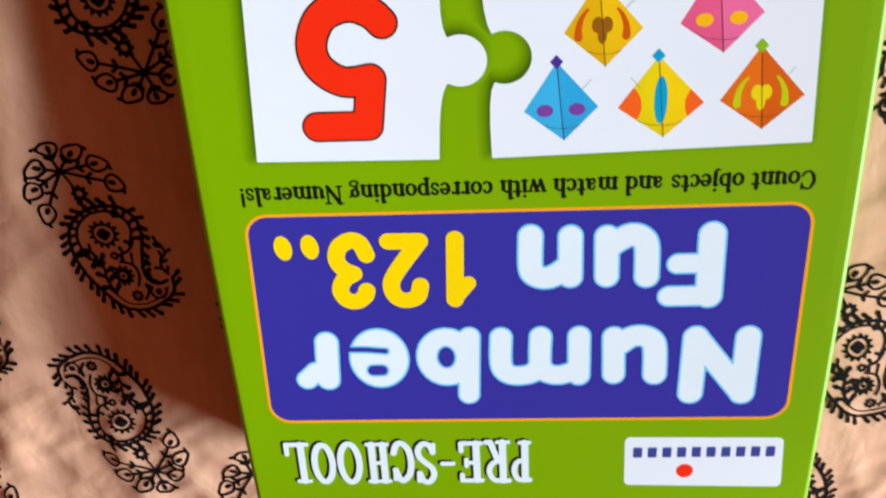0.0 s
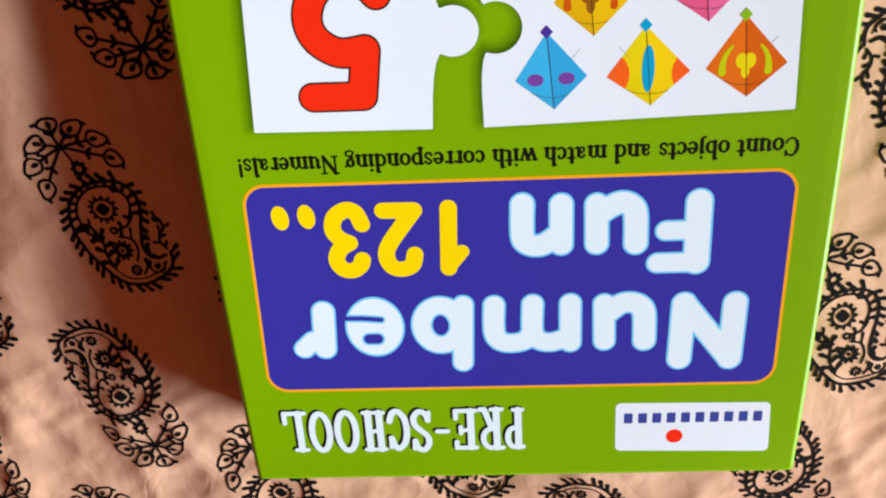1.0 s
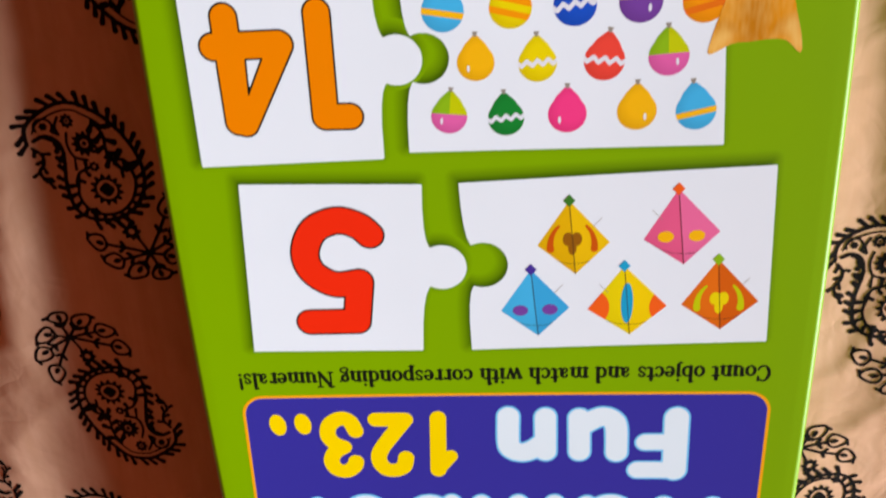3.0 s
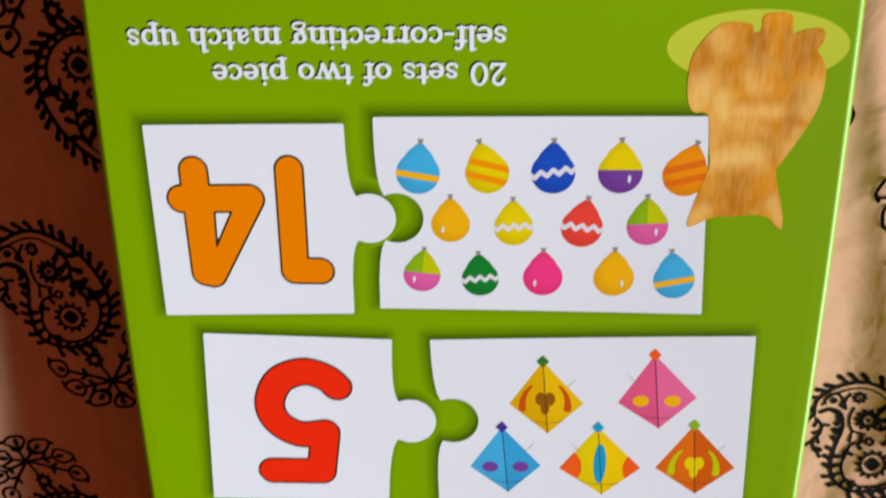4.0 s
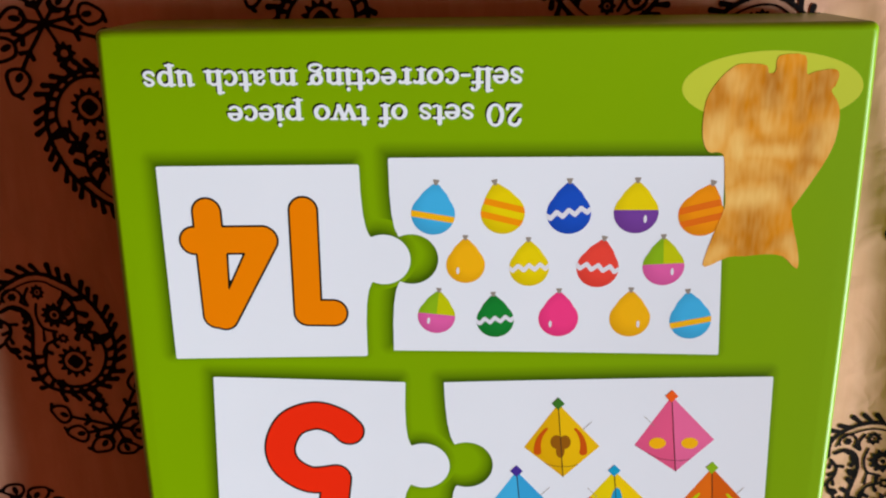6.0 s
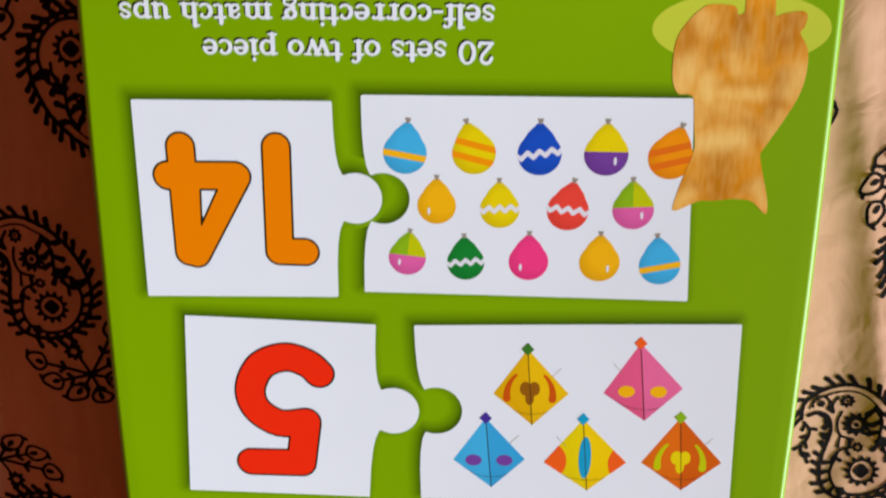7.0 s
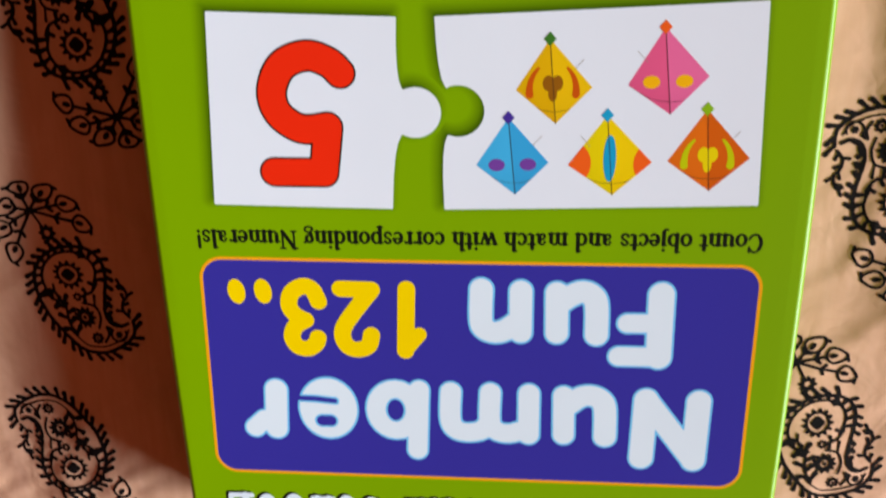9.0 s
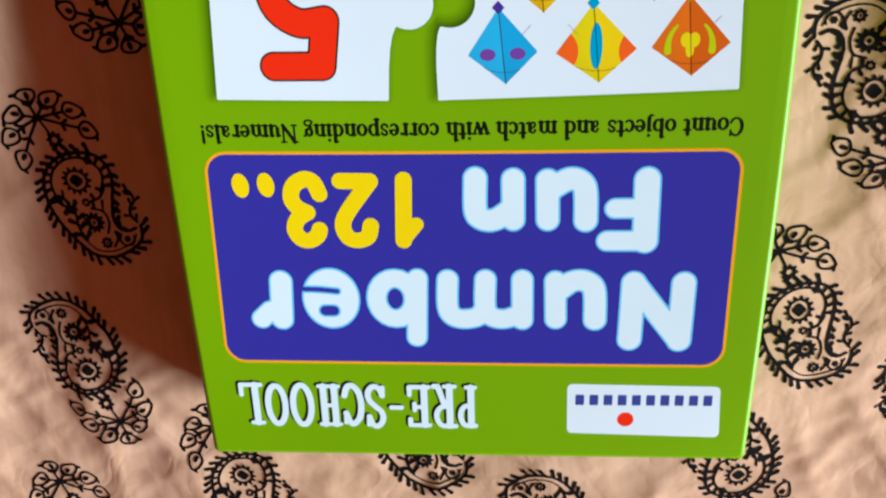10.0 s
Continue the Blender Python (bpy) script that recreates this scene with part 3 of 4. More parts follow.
for x, y in ((69.1, -107.8), (78.0, -107.6)):
    printed("dot", ellipse(x, y, 2.95, 4.4, 8), (x - 5, x + 5, y - 6, y + 6), YELLOW, 4, TITLE)


# ---- small bold lettering with serifs; capitals are 1 high, small letters 0.66
BOLD, FINE, FOOT = 0.104, 0.062, 0.052


def stem(x, top, low=0.04, flag=True, foot=True):
    """An upright with a flag at its head and a serif at its foot."""
    out = [([(x, top), (x, low)], BOLD)]
    if flag:
        out.append(([(x - 0.13, top + 0.0), (x, top + 0.04)], FOOT))
    if foot:
        out.append(([(x - 0.13, low), (x + 0.13, low)], FOOT))
    return out


def bowl_of(x, y, rx, ry, sides, a0=0, a1=360):
    """A round, thin above and below and heavy at its sides."""
    out = [(arc(x, y, rx, ry, a0, a1, 20), FINE)]
    for side in sides:
        out.append((arc(x + side * rx * 0.08, y, rx * 0.86, ry * 0.9, 90 - side * 45, 90 - side * 135, 8), BOLD * 0.9))
    return out


def arch(x0, x1):
    return [([(x0, 0.46), (x0 + 0.1, 0.6), (x0 + 0.2, 0.62), (x1, 0.5)], 0.062)] + stem(x1, 0.48, flag=False)


def ball(x, y, r=0.075):
    return [([(x, y), (x, y + 0.005)], r)]


GLYPHS = {   # width, lines
    "n": (0.64, stem(0.15, 0.6) + arch(0.15, 0.48)), "h": (0.64, stem(0.15, 0.96) + arch(0.15, 0.48)), "m": (0.98, stem(0.15, 0.6) + arch(0.15, 0.48) + arch(0.48, 0.81)),
    "u": (0.64, stem(0.15, 0.6, 0.2, foot=False) + [([(0.15, 0.2), (0.22, 0.06), (0.34, 0.05), (0.48, 0.16)], 0.062)] + stem(0.48, 0.6, foot=False) + [([(0.48, 0.04), (0.6, 0.05)], FOOT)]),
    "i": (0.32, stem(0.16, 0.6) + ball(0.16, 0.87, 0.09)), "l": (0.32, stem(0.16, 0.96)), "j": (0.32, stem(0.16, 0.6, -0.08, foot=False) + ball(0.16, 0.87, 0.09) + [([(0.16, -0.08), (0.1, -0.21), (-0.02, -0.2)], 0.06)]),
    "t": (0.4, [([(0.17, 0.84), (0.17, 0.15)], BOLD), ([(0.17, 0.15), (0.24, 0.05), (0.37, 0.1)], 0.055), ([(0.03, 0.61), (0.36, 0.61)], FINE)]),
    "d": (0.64, stem(0.48, 0.96) + bowl_of(0.29, 0.33, 0.2, 0.29, (-1,))), "b": (0.62, stem(0.14, 0.96, foot=False) + bowl_of(0.33, 0.33, 0.2, 0.29, (1,))),
    "p": (0.64, stem(0.15, 0.6, -0.24) + bowl_of(0.35, 0.33, 0.2, 0.29, (1,))), "o": (0.6, bowl_of(0.3, 0.33, 0.22, 0.29, (-1, 1))),
    "c": (0.52, bowl_of(0.3, 0.33, 0.21, 0.29, (-1,), 50, 315) + ball(0.42, 0.5)), "e": (0.54, bowl_of(0.29, 0.33, 0.21, 0.29, (-1,), 5, 315) + [([(0.1, 0.37), (0.48, 0.37)], FINE), ([(0.48, 0.38), (0.43, 0.5)], 0.07)]),
    "a": (0.58, [([(0.13, 0.48), (0.2, 0.61), (0.32, 0.61), (0.4, 0.5)], 0.055), ([(0.4, 0.5), (0.4, 0.13)], BOLD), ([(0.4, 0.12), (0.47, 0.05), (0.56, 0.1)], FINE),
                 ([(0.4, 0.38), (0.22, 0.32), (0.13, 0.2), (0.17, 0.08), (0.28, 0.06), (0.4, 0.16)], 0.06)] + ball(0.14, 0.48)),
    "r": (0.48, stem(0.15, 0.6) + [([(0.15, 0.44), (0.26, 0.59), (0.36, 0.6)], FINE)] + ball(0.38, 0.55)),
    "s": (0.48, [(smooth([(0.39, 0.5), (0.3, 0.61), (0.17, 0.6), (0.11, 0.5), (0.2, 0.38), (0.35, 0.28), (0.39, 0.16), (0.3, 0.05), (0.15, 0.06), (0.08, 0.17)], 4), 0.068)]),
    "g": (0.56, bowl_of(0.26, 0.42, 0.16, 0.2, (-1, 1)) + [([(0.38, 0.57), (0.52, 0.62)], FINE), (smooth([(0.17, 0.24), (0.13, 0.13), (0.3, 0.07), (0.46, -0.02), (0.44, -0.17), (0.26, -0.23), (0.1, -0.17), (0.1, -0.06), (0.22, 0.05)], 4), 0.058)]),
    "w": (0.88, [([(0.1, 0.6), (0.27, 0.05)], BOLD), ([(0.27, 0.05), (0.44, 0.58)], FINE), ([(0.44, 0.6), (0.61, 0.05)], BOLD), ([(0.61, 0.05), (0.78, 0.6)], FINE)] + [([(a - 0.1, 0.62), (a + 0.1, 0.62)], FOOT) for a in (0.1, 0.44, 0.78)]),
    "f": (0.38, [([(0.16, 0.04), (0.16, 0.8)], BOLD), ([(0.16, 0.8), (0.22, 0.94), (0.34, 0.95)], 0.06), ([(0.02, 0.61), (0.34, 0.61)], FINE), ([(0.03, 0.04), (0.29, 0.04)], FOOT)] + ball(0.36, 0.9)),
    "N": (0.88, [([(0.15, 0.04), (0.15, 0.96)], 0.06), ([(0.73, 0.04), (0.73, 0.96)], 0.06), ([(0.15, 0.96), (0.73, 0.04)], BOLD)] + [([(a - 0.13, v), (a + 0.13, v)], FOOT) for a, v in ((0.15, 0.04), (0.12, 0.96), (0.73, 0.96))]),
    "C": (0.76, bowl_of(0.41, 0.5, 0.31, 0.46, (-1,), 45, 315) + [([(0.67, 0.95), (0.67, 0.7)], FINE), ([(0.62, 0.14), (0.68, 0.28)], FINE)]),
    "2": (0.6, [(smooth([(0.11, 0.72), (0.18, 0.9), (0.32, 0.95), (0.45, 0.82), (0.42, 0.6), (0.26, 0.34), (0.1, 0.08)], 4), 0.078), ([(0.1, 0.07), (0.5, 0.07), (0.53, 0.22)], 0.075)]),
    "0": (0.66, bowl_of(0.33, 0.5, 0.24, 0.46, (-1, 1))), "!": (0.3, [([(0.15, 0.96), (0.15, 0.34)], 0.09)] + ball(0.15, 0.08, 0.095)), "-": (0.38, [([(0.07, 0.3), (0.31, 0.3)], 0.065)]),
}


def line_of_words(text, x0, x1, base, cap, material, layer, label, drop=None):
    """A line of print from x0 to x1, its foot at base and capitals cap high; each word is a print of its own."""
    gap = 0.34
    total = sum(GLYPHS[c][0] if c != " " else gap for c in text)
    sx, at = (x1 - x0) / total, x0
    for word in text.split(" "):
        inked, dropped = ([], []), ([], [])
        for c in word:
            wide, lines = GLYPHS[c]
            f = union(*[stroke([(at + u * sx, base + v * cap) for u, v in line], r * cap) for line, r in lines])
            b = (at - 1.0, at + wide * sx + 1.2, base - 0.42 * cap, base + 1.3 * cap)
            for (verts, faces), g in (((inked, f),) if not drop else ((inked, f), (dropped, lambda x, y, f=f: f(x - drop[0], y - drop[1])))):
                more, rings = flat(g, *b, 0.17)
                n = len(verts)
                verts.extend(more)
                faces.extend(tuple(i + n for i in ring) for ring in rings)
            at += wide * sx
        at += gap * sx
        ob = None
        for name, (verts, faces), z, mat in (("word", inked, layer, material), ("drop_edge", dropped, layer - 0.5, drop and drop[2])):
            if verts:
                me = as_mesh(name, [(x / 1000 - BASE.x, y / 1000 - BASE.y, (TOP + INK * z) / 1000 - BASE.z) for x, y in verts], faces, mat)
                made = under(new(name, me), ob or BOX)
                ob = ob or tagged(made, label)


line_of_words("Count objects and match with corresponding Numerals!", -89.7, 89.6, -128.8, 6.2, BLACK, 1, "black line of small lettering")
CAPITALS = [("P", -1.3, 5.6), ("R", 6.2, 15.4), ("E", 16.0, 24.6), ("-", 26.4, 31.6), ("S", 33.0, 40.8), ("C", 41.4, 49.4), ("H", 50.0, 58.8), ("O", 60.4, 69.4), ("O", 70.4, 79.0), ("L", 79.6, 88.6)]
STEM, THIN = 1.3, 0.85
SLABS = {
    "P": [([(0.28, 0), (0.28, 1)], STEM), ([(0, 0), (0.6, 0)], THIN), ([(0, 1), (0.55, 1)] + arc(0.55, 0.74, 0.45, 0.26, 90, -90) + [(0.28, 0.48)], 1.05)],
    "R": [([(0.26, 0), (0.26, 1)], STEM), ([(0, 0), (0.5, 0)], THIN), ([(0, 1), (0.5, 1)] + arc(0.5, 0.75, 0.4, 0.25, 90, -90) + [(0.26, 0.5)], 1.05), ([(0.48, 0.5), (0.82, 0), (1, 0)], 1.1)],
    "E": [([(0.24, 0), (0.24, 1)], STEM), ([(0, 1), (1, 1), (1, 0.84)], 0.95), ([(0, 0), (1, 0), (1, 0.2)], 0.95), ([(0.24, 0.52), (0.74, 0.52)], THIN), ([(0.76, 0.43), (0.76, 0.61)], THIN)],
    "-": [([(0, 0.56), (1, 0.56)], 0.95)],
    "S": [(smooth([(0.9, 0.76), (0.74, 0.95), (0.4, 1), (0.1, 0.84), (0.16, 0.64), (0.5, 0.5), (0.86, 0.34), (0.9, 0.14), (0.6, 0), (0.25, 0.05), (0.08, 0.22)], 5), 1.15),
          ([(0.97, 0.97), (0.93, 0.77)], THIN), ([(0.03, 0.02), (0.06, 0.24)], THIN)],
    "C": [(smooth([(0.93, 0.72), (0.75, 0.95), (0.5, 1), (0.15, 0.82), (0.04, 0.5), (0.15, 0.18), (0.5, 0), (0.8, 0.05), (0.97, 0.26)], 5), 1.2), ([(0.98, 0.97), (0.95, 0.72)], THIN)],
    "H": [([(0.22, 0), (0.22, 1)], STEM), ([(0.78, 0), (0.78, 1)], STEM), ([(0.22, 0.5), (0.78, 0.5)], THIN)] + [([(a, v), (a + 0.42, v)], THIN) for a in (0, 0.58) for v in (0, 1)],
    "O": [(arc(0.5, 0.5, 0.46, 0.5, 0, 360, 28), 1.2)],
    "L": [([(0.3, 0), (0.3, 1)], STEM), ([(0.02, 1), (0.58, 1)], THIN), ([(0, 0), (1, 0), (1, 0.26)], 0.95)],
}


def slab_capital(text, x0, x1, low, tall):
    """A narrow capital with slab serifs, and its black edge below it."""
    f = union(*[stroke([(x0 + 0.7 + u * (x1 - x0 - 1.4), low + 0.9 + v * (tall - 1.8)) for u, v in line], r) for line, r in SLABS[text]])
    b = (x0 - 3, x1 + 3, low - 3, low + tall + 3)
    ob = printed("capital", f, b, ICE, 3, BOX, "white narrow capital with a black edge", 0.3)
    printed("drop_edge", lambda x, y: f(x - 0.85, y + 0.75) - 0.1, b, BLACK, 2, ob, "black edge", 0.35)


for k, (text, x0, x1) in enumerate(CAPITALS):
    slab_capital(text, x0 - 0.5, x1 - 0.5, -29.6 - 0.35 * (k % 2), 18.4 + 0.6 * (k % 3 == 1))
line_of_words("20 sets of two piece", -11.3, 67.8, -277.3, 6.0, WHITE, 2, "white caption with a dark edge", (0.4, -0.5, BLACK))
line_of_words("self-correcting match ups", -11.3, 90.0, -286.7, 6.0, WHITE, 2, "white caption with a dark edge", (0.4, -0.5, BLACK))

# ---- the maker's plate: no lettering, plain marks in its colours
PLATE = printed("maker_plate", polygon([(-88.2, -27.7), (-37, -28.5), (-37.2, -11.4), (-89, -10.2)], 2.0), (-94, -32, -33, -5), WHITE, 1, BOX, "white rounded maker's plate")
for k in range(10):
    x = -86.0 + k * 5.15
    printed("mark", polygon([(x - 1.6, -26.0), (x + 1.6, -26.0), (x + 1.6, -21.6), (x - 1.6, -21.6)]), (x - 3, x + 3, -28, -20), LOGO_BLUE, 2, PLATE)
printed("red_dot", ellipse(-56.6, -15.6, 3.0, 3.0), (-63, -52, -20, -11), RED, 2, PLATE)


# ---- the picture cards on the lid
def card(name, corners, label, knob=None, socket=None):
    x, y, r = knob or socket
    # the edge that carries the knob or socket bends out towards it on both sides
    a, b = (np.array(corners[k], float) for k in ((1, 2) if knob else (0, 3)))
    edge = [a]
    for off, out in ((-2.6, 0.1), (-1.8, 0.5), (-1.25, 1.2), (-0.86, 2.4), (0.86, 2.4), (1.25, 1.2), (1.8, 0.5), (2.6, 0.1)):
        v = (y + off * r - a[1]) / (b[1] - a[1])
        edge.append(a + (b - a) * v - np.array((out, 0.0)))
    edge.append(b)
    ring = [corners[0], *edge, corners[3]] if knob else [*edge, corners[2], corners[1]]
    f = polygon(ring)
    neck = polygon([(x + r + 3, y - r * 0.74), (x + r * 0.1, y - r * 0.72), (x + r * 0.1, y + r * 0.72), (x + r + 3, y + r * 0.74)])
    disc = ellipse(x, y, r * 1.02, r)
    f = union(f, disc, neck) if knob else cut(f, disc, neck)
    b = bounds_of(corners, 16 if knob else 1)
    ob = printed(name, f, b, WHITE, 3 if knob else 2, BOX, label, 0.5)
    # the soft shadow printed round the card
    verts, faces = flat(lambda px, py: f(px - 1.2, py + 1.6) - 3.2, b[0] - 5, b[1] + 6, b[2] - 8, b[3] + 4, 0.8, merge=False)
    me = as_mesh("card_shadow", [(px / 1000 - BASE.x, py / 1000 - BASE.y, (TOP + INK * (1.0 if socket else 1.5)) / 1000 - BASE.z) for px, py in verts], faces, SHADE)
    co = np.array([v.co[:] for v in me.vertices])
    d = f((co[:, 0] + BASE.x) * 1000 - 1.2, (co[:, 1] + BASE.y) * 1000 + 1.6)
    me.attributes.new("fade", "FLOAT", "POINT").data.foreach_set("value", np.clip((d + 1.0) / 4.2, 0, 1) ** 0.7)
    under(new("card_shadow", me), ob)
    return ob


CARD_14 = card("number_card", [(89.1, -260.9), (33.1, -261), (32.9, -203.6), (89.6, -203)], "white puzzle card with an orange 14", knob=(27.2, -233.5, 7.4))
CARD_BALLOONS = card("balloon_card", [(25.1, -262.8), (-65.1, -262.9), (-68.3, -204.7), (25.2, -205.4)], "white puzzle card with fourteen balloons", socket=(19.4, -233.6, 7.4))
CARD_5 = card("number_card", [(79.2, -197), (22.1, -195.1), (25, -136.4), (82.3, -137.4)], "white puzzle card with a red 5", knob=(17.2, -166.8, 7.7))
CARD_KITES = card("kite_card", [(10.8, -195.1), (-84.6, -198), (-86.9, -137.8), (8.8, -136.3)], "white puzzle card with five kites", socket=(4.2, -167.2, 7.8))


def numeral(f, b, material, parent, label):
    ob = printed("numeral", f, b, material, 5, parent, label, 0.35)
    printed("outline", grown(f, 0.6), b, BLACK, 4, ob, "thin black outline", 0.35)


one = stroke([(49.2, -248), (49.6, -217.4), (42.2, -217.3)], 3.7)
four = cut(union(stroke([(76.3, -247.8), (76.1, -216.8)], 3.75), stroke([(80.6, -239.5), (61.2, -239.6)], 3.75), stroke([(60.9, -239.4), (74.0, -216.3)], 3.75),
                 polygon([(76, -239), (61, -239), (74.4, -216)])), polygon([(71.8, -235.8), (66.2, -235.8), (72.2, -224)]))
numeral(one, (36, 56, -254, -210), ORANGE, CARD_14, "orange rounded numeral one")
numeral(four, (54, 88, -254, -210), ORANGE, CARD_14, "orange rounded numeral four")
bowl = list(smooth([(44.2, -162.4), (52.4, -161.8), (59.2, -166.4), (60.9, -173.4), (57.2, -181.0), (49.6, -184.0), (43.0, -182.0), (39.6, -178.8)], 6))
five = stroke([(61.8, -148.1), (46.2, -148.0), (44.2, -162)] + bowl, 4.25)
numeral(five, (32, 70, -192, -140), RED, CARD_5, "red rounded numeral five")


def balloon(x, y, r, tilt, colours, pattern, angle=0.0):
    """A printed balloon, its knot below: body, bands or waves across it, a shine."""
    y, r = y - 0.4, r * 1.03
    c, s = math.cos(radians(tilt)), math.sin(radians(tilt))
    slant = math.tan(radians(angle - tilt))

    def at(u, v):
        return x + (u * c - v * s) * r, y + (u * s + v * c) * r
    body = union(ellipse(x, y, r, r * 0.98), polygon([at(-0.86, -0.34), at(0.86, -0.34), at(0.5, -0.95), at(0.1, -1.36), at(-0.1, -1.36), at(-0.5, -0.95)], 0.35))
    b = (x - 1.9 * r, x + 1.9 * r, y - 1.9 * r, y + 1.5 * r)

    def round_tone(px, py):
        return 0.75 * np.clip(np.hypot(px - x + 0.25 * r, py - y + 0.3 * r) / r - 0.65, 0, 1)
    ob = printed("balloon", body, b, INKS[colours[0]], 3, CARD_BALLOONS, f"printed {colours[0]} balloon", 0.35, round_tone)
    printed("knot", polygon([at(-0.14, -1.62), at(0.14, -1.62), at(0.04, -1.38), at(-0.04, -1.38)], 0.08), b, INKS["stem"], 4, ob, "", 0.25)
    if pattern == "half":
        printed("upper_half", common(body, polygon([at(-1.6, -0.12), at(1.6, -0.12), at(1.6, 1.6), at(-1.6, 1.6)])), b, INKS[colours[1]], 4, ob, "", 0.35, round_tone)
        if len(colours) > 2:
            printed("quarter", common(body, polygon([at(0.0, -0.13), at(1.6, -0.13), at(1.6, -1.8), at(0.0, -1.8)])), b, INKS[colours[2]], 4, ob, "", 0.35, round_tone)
    elif pattern == "belt":
        printed("belt", common(body, stroke([at(-1.6, 0.12 - 1.6 * slant), at(1.6, 0.12 + 1.6 * slant)], 0.15 * r)), b, INKS[colours[1]], 4, ob, "", 0.3)
    elif pattern == "stripes":
        for v in (-0.42, 0.3):
            printed("stripe", common(body, stroke([at(-1.6, v - 1.6 * slant), at(1.6, v + 1.6 * slant)], 0.15 * r)), b, INKS[colours[1]], 4, ob, "", 0.3)
    elif pattern == "wave":
        pts = [at(-1.1 + 2.2 * k / 8, -0.02 + (0.13 if k % 2 else -0.13) + slant * (-1.1 + 2.2 * k / 8)) for k in range(9)]
        printed("zigzag", common(body, stroke(pts, 0.105 * r)), b, INKS["shine"], 4, ob, "", 0.25)
    if pattern in ("plain", "half"):
        gx, gy = at(0.4 if x > 0 or colours[0] == "magenta" else -0.42, 0.3)
        printed("shine", ellipse(gx, gy, 0.075 * r, 0.19 * r, tilt), b, INKS["shine"], 5, ob, "", 0.2)


BALLOONS = [
    (13.1, -246.4, 5.9, -6, ("sky", "gold"), "belt", -10), (-6.1, -246.6, 5.9, 14, ("lemon", "amber"), "stripes", -14), (-24.2, -246.6, 5.9, 0, ("navy",), "wave", 10),
    (-42.5, -246.8, 5.9, 0, ("lemon", "purple"), "half"), (-60.1, -246.2, 6.0, -16, ("amber", "tangerine"), "stripes", 14),
    (4.2, -231.4, 5.3, 0, ("gold",), "plain"), (-13.6, -230.6, 5.4, 2, ("lemon",), "wave", 4), (-32.7, -230.6, 5.7, -10, ("coral",), "wave", -6),
    (-50.9, -231.2, 5.6, 3, ("olive", "pink", "lime"), "half"), (12.6, -215.8, 5.2, -6, ("olive", "pink", "lime"), "half"),
    (-4.2, -214.6, 5.2, 4, ("leaf",), "wave", 6), (-22.2, -215.2, 5.5, 0, ("magenta",), "plain"), (-42.4, -215.4, 5.6, 0, ("gold",), "plain"),
    (-59.5, -215.0, 5.7, 8, ("sky", "gold"), "belt", 12),
]
for args in BALLOONS:
    balloon(*args)


def kite(foot, east, head, west, colours, marks, side=-1):
    """A printed paper kite with a small square at its foot: two sail halves, a spine, a bow and painted marks."""
    sail = [foot, west, head, east]
    b = bounds_of(sail, 5)

    def sail_tone(px, py):
        return 0.55 * np.clip((py - foot[1]) / (head[1] - foot[1]) - 0.55, 0, 1) + 0.25 * np.clip((px - foot[0]) / 12, 0, 1)
    ob = printed("kite", polygon(sail), b, INKS[colours[0]], 3, CARD_KITES, f"printed {colours[0]} kite", 0.35, sail_tone)
    printed("sail_half", polygon([foot, head, west]), b, INKS[colours[1]], 4, ob, "", 0.35, sail_tone)
    fx, fy = foot
    printed("tail_square", polygon([(fx - 1.9, fy), (fx, fy - 2.1), (fx + 1.9, fy), (fx, fy + 2.1)]), b, INKS[colours[2]], 7, ob, "", 0.25)
    printed("spine", stroke([foot, head], 0.11), b, INKS["line"], 6, ob, "", 0.15)
    bow = smooth([west, (west[0] * 0.4 + head[0] * 0.6, head[1] - 4.4), (east[0] * 0.4 + head[0] * 0.6, head[1] - 4.4), east], 6)
    printed("bow", common(polygon(sail), stroke(bow, 0.08)), b, INKS["line"], 6, ob, "", 0.15)
    cx, cy = (foot[0] + head[0]) / 2, (east[1] + west[1]) / 2
    for f, colour in marks(cx, cy):
        printed("painted_mark", common(polygon(sail), f), b, INKS[colour], 5, ob, "", 0.25)
    printed("string", stroke([(cx + 6 * side, cy - 5.4), (cx + 9.0 * side, cy - 8.6)], 0.085), (cx - 14, cx + 14, cy - 14, cy + 14), INKS["stem"], 4, ob, "", 0.15)


def two_dots(colour):
    return lambda x, y: [(ellipse(x - 4.9, y + 0.2, 2.5, 1.9), colour), (ellipse(x + 4.6, y + 0.4, 2.5, 1.9), colour)]


def crescents(colour, core):
    return lambda x, y: [(stroke(arc(x, y + 0.6, 6.9, 8.4, 232, 172, 8), 0.4, 1.15), colour), (stroke(arc(x, y + 0.6, 6.9, 8.4, -52, 8, 8), 0.4, 1.15), colour),
                         (union(ellipse(x + 1.3, y - 1.6, 1.7, 2.3), ellipse(x - 1.3, y - 1.6, 1.7, 2.3), ellipse(x, y + 1.4, 1.3, 2.4)), core)]


def lens(colour, sides):
    return lambda x, y: [(ellipse(x, y - 1.6, 1.9, 7.2), colour), (ellipse(x - 13.5, y, 6.4, 7.0), sides), (ellipse(x + 12.0, y, 6.4, 7.0), sides)]


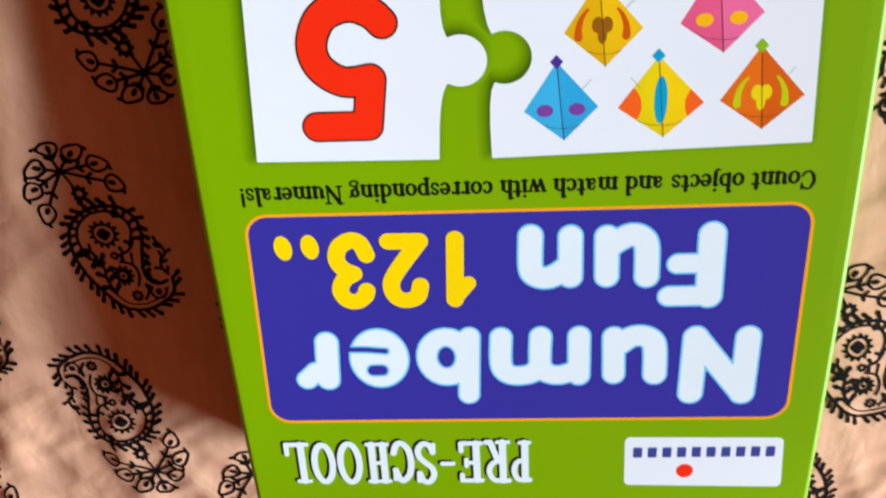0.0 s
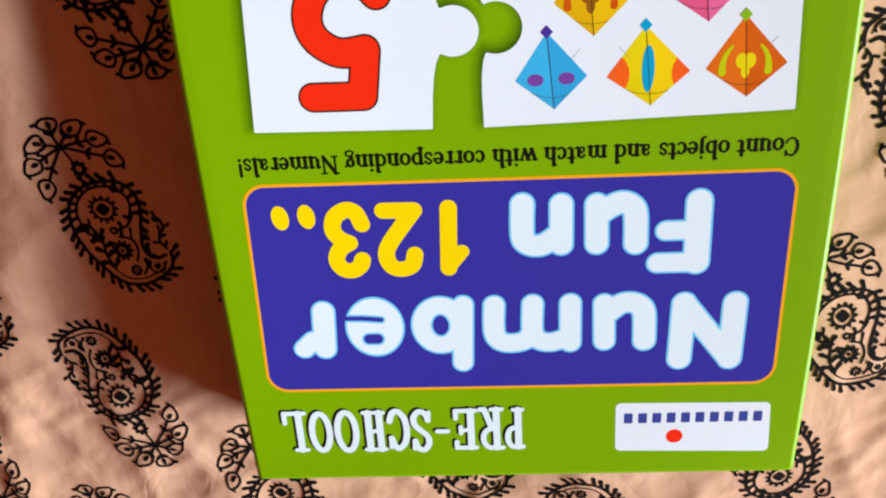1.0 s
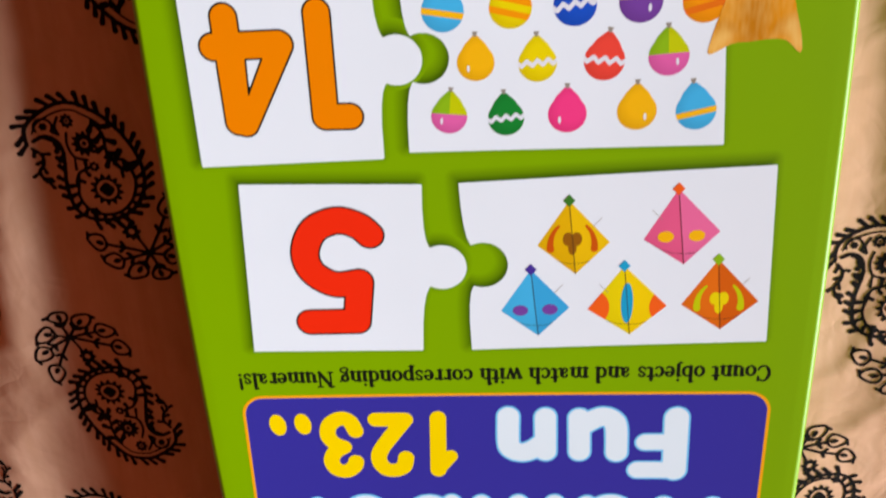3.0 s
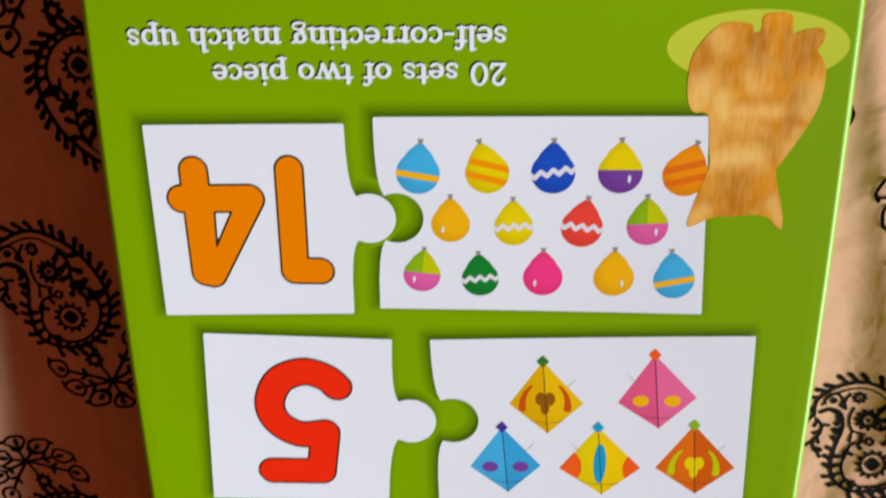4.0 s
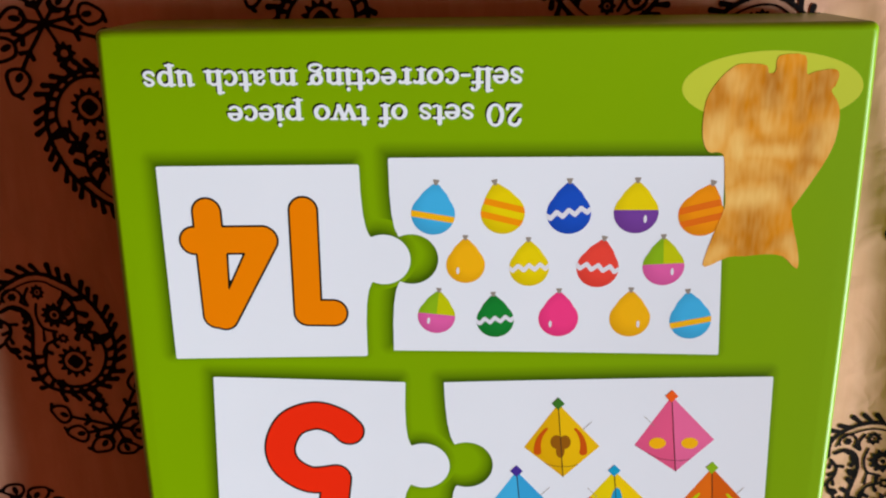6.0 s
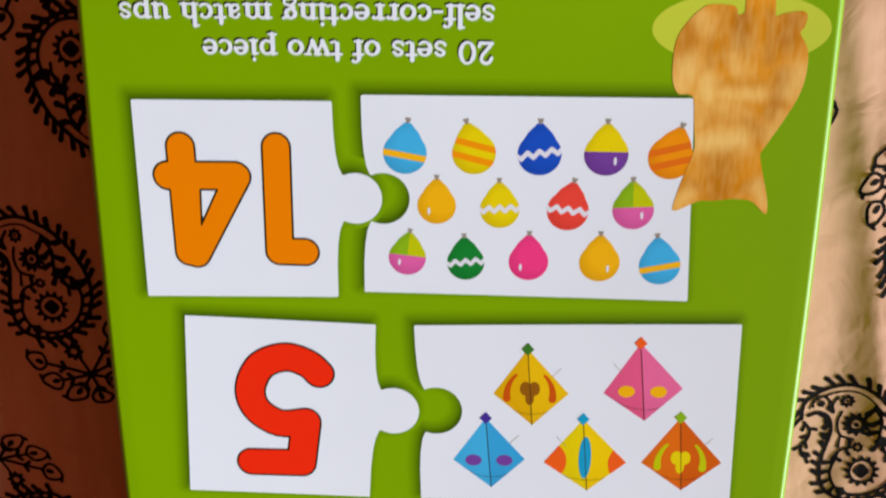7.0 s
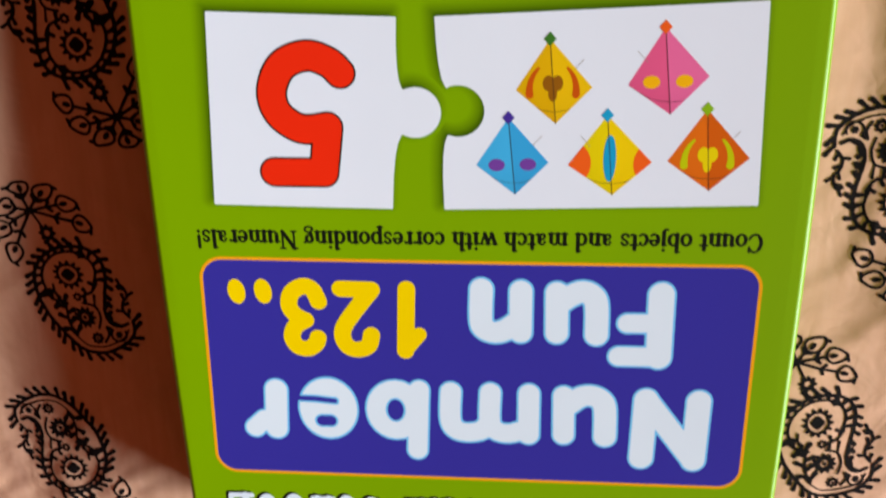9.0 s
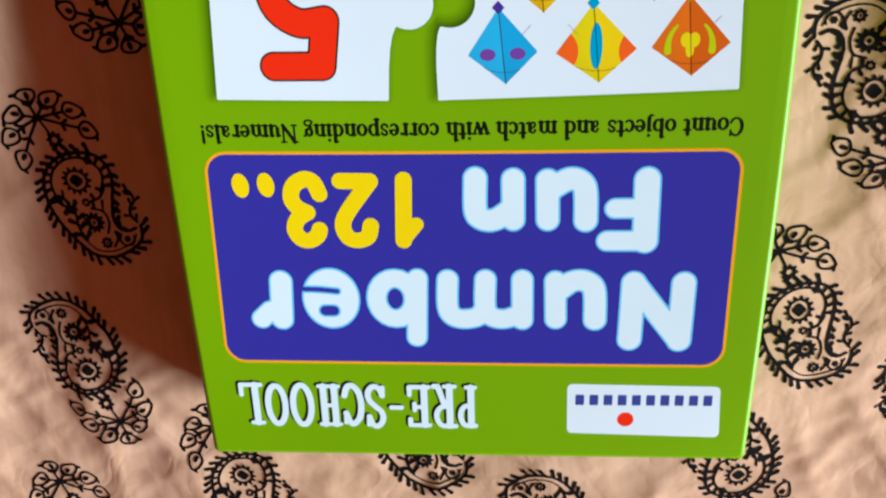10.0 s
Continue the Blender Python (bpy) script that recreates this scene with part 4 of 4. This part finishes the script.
kite((-23, -188.3), (-13.1, -173.5), (-25.1, -163.3), (-35.7, -174.1), ("ochre", "saffron", "forest"), crescents("rust", "brown"))
kite((-56, -191.2), (-46, -174.7), (-58.8, -165.9), (-69.4, -177), ("rose", "pinker", "vermilion"), two_dots("gold"), 1)
kite((-11, -165.2), (-1.2, -150.6), (-13.2, -141.2), (-23.3, -151.4), ("sky", "azure", "indigo"), two_dots("purple"))
kite((-40.5, -165.8), (-29.1, -150.6), (-42.8, -141.1), (-54.3, -151.4), ("lemon", "butter", "teal"), lens("teal", "vermilion"), 1)
kite((-69.6, -167.4), (-58.8, -151.7), (-71.7, -142.5), (-83.1, -152.5), ("tangerine", "burnt", "lime"), crescents("olive", "lemon"))

# ---- a plain orange shape on a pale oval, standing in for the picture printed there
printed("pale_oval", ellipse(-75.7, -281.2, 23.2, 9.4), (-100, -51, -292, -270), INKS["pale"], 1, BOX, "pale yellow-green printed oval")
FIGURE_PRINT = fade_ink("tawny_print", (252, 220, 136), (230, 148, 20))
figure = polygon(smooth([(-90.9, -285.7), (-92.3, -284.4), (-91.7, -281.6), (-90.8, -280.2), (-93.0, -276.9), (-93.8, -272.8), (-93.3, -266.7), (-91.3, -261.2), (-88.0, -255.0),
                         (-85.1, -250.0), (-84.1, -247.8), (-85.3, -242.8), (-87.2, -236.1), (-87.5, -231.2), (-83.4, -234.8), (-78.5, -235.4), (-73.0, -234.8), (-68.4, -234.5),
                         (-62.2, -231.6), (-62.4, -235.4), (-64.3, -242.1), (-65.8, -246.5), (-66.4, -250.1), (-65.7, -255.8), (-65.0, -262.6), (-63.4, -264.1), (-60.7, -264.2),
                         (-59.0, -267.7), (-58.7, -273.8), (-59.5, -279.1), (-62.4, -283.7), (-64.8, -286.0), (-66.7, -287.1), (-70.6, -287.2), (-73.7, -286.7), (-74.4, -284.8),
                         (-76.2, -285.2), (-76.3, -288.1), (-77.5, -289.4), (-83.2, -289.2), (-84.1, -284.5), (-86.4, -285.1)], 3, True)[:-1], 0.1)


def soft_marks(px, py, marks):
    """How far places lie in any of some soft-edged marks: two ends, half width, strength."""
    out = np.zeros(px.shape)
    for a, b, r, strong in marks:
        d = stroke([a, b], 0.0)(px, py)
        out = np.maximum(out, strong * np.exp(-(d / (0.9 + 1.7 * r)) ** 2))
    return out


PALE_MARKS = [((-61.1, -267.6), (-62.6, -270.4), 2.2, 0.9), ((-68.0, -267.3), (-68.5, -263.8), 1.3, 1.0), ((-70.8, -264.0), (-82.2, -264.2), 0.8, 0.75), ((-74.7, -273.7), (-75.4, -270.6), 0.8, 0.6),
              ((-67.2, -250.9), (-77.8, -252.3), 1.7, 0.95), ((-92.0, -270.5), (-90.9, -264.7), 1.6, 0.7), ((-62.9, -233.6), (-65.5, -236.2), 1.0, 0.7), ((-86.5, -233.9), (-84.4, -238.3), 1.0, 0.7),
              ((-65.0, -283.7), (-66.7, -281.4), 1.1, 0.6), ((-66.6, -260.6), (-66.8, -255.8), 1.0, 0.6), ((-71.7, -262.1), (-76.0, -259.9), 2.2, 0.45), ((-88.6, -258.5), (-86.0, -253.4), 1.2, 0.5),
              ((-76.0, -277.0), (-77.5, -270.0), 1.6, 0.3)]
DEEP_MARKS = [((-75.4, -283.6), (-75.8, -278.0), 1.6, 1.0), ((-62.9, -282.1), (-60.7, -272.4), 2.2, 0.75), ((-88.5, -283.5), (-87.5, -278.9), 2.4, 0.8), ((-88.4, -268.8), (-86.6, -258.9), 1.5, 0.8),
              ((-73.4, -248.0), (-74.2, -236.6), 2.8, 0.7), ((-64.9, -239.1), (-69.1, -238.4), 1.2, 0.5), ((-85.0, -239.1), (-80.3, -238.4), 1.2, 0.5), ((-79.8, -255.7), (-83.8, -253.6), 1.8, 0.6),
              ((-70.9, -285.6), (-71.6, -274.4), 1.5, 0.45), ((-82.9, -284.9), (-84.0, -273.6), 0.8, 0.6), ((-70.5, -266.6), (-83.9, -266.6), 0.7, 0.3), ((-67.8, -282.0), (-68.2, -272.0), 0.7, 0.55),
              ((-77.0, -284.0), (-77.6, -275.0), 0.6, 0.5), ((-67.5, -257.5), (-80.0, -257.8), 1.6, 0.3)]
FIGURE = printed("plain_shape", figure, (-99, -56, -292, -228), FIGURE_PRINT, 6, BOX, "plain orange printed shape on a pale oval", 0.35, lambda px, py: 1.1 * soft_marks(px, py, DEEP_MARKS) * (1 - 0.8 * soft_marks(px, py, PALE_MARKS)))
places = np.array([v.co[:2] for v in FIGURE.data.vertices])
paleness = soft_marks((places[:, 0] + BASE.x) * 1000, (places[:, 1] + BASE.y) * 1000, PALE_MARKS)
fur = np.array([noise.noise((p[0] * 1100, p[1] * 260, 0.7)) + 0.6 * noise.noise((p[0] * 400, p[1] * 300, 4.1)) for p in places])
FIGURE.data.attributes.new("fade", "FLOAT", "POINT").data.foreach_set("value", np.clip(0.92 - 0.5 * paleness + 0.14 * fur, 0, 1))


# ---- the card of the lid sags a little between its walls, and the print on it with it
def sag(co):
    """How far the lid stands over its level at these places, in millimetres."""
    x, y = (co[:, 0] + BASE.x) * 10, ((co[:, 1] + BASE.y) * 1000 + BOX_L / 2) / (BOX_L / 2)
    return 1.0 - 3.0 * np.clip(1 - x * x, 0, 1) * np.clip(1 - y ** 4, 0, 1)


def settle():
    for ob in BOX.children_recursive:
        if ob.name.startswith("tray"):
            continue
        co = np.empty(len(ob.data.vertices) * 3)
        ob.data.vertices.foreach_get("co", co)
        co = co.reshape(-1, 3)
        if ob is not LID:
            # fitted shift: keeps the sunken print lined up from the camera's mean position
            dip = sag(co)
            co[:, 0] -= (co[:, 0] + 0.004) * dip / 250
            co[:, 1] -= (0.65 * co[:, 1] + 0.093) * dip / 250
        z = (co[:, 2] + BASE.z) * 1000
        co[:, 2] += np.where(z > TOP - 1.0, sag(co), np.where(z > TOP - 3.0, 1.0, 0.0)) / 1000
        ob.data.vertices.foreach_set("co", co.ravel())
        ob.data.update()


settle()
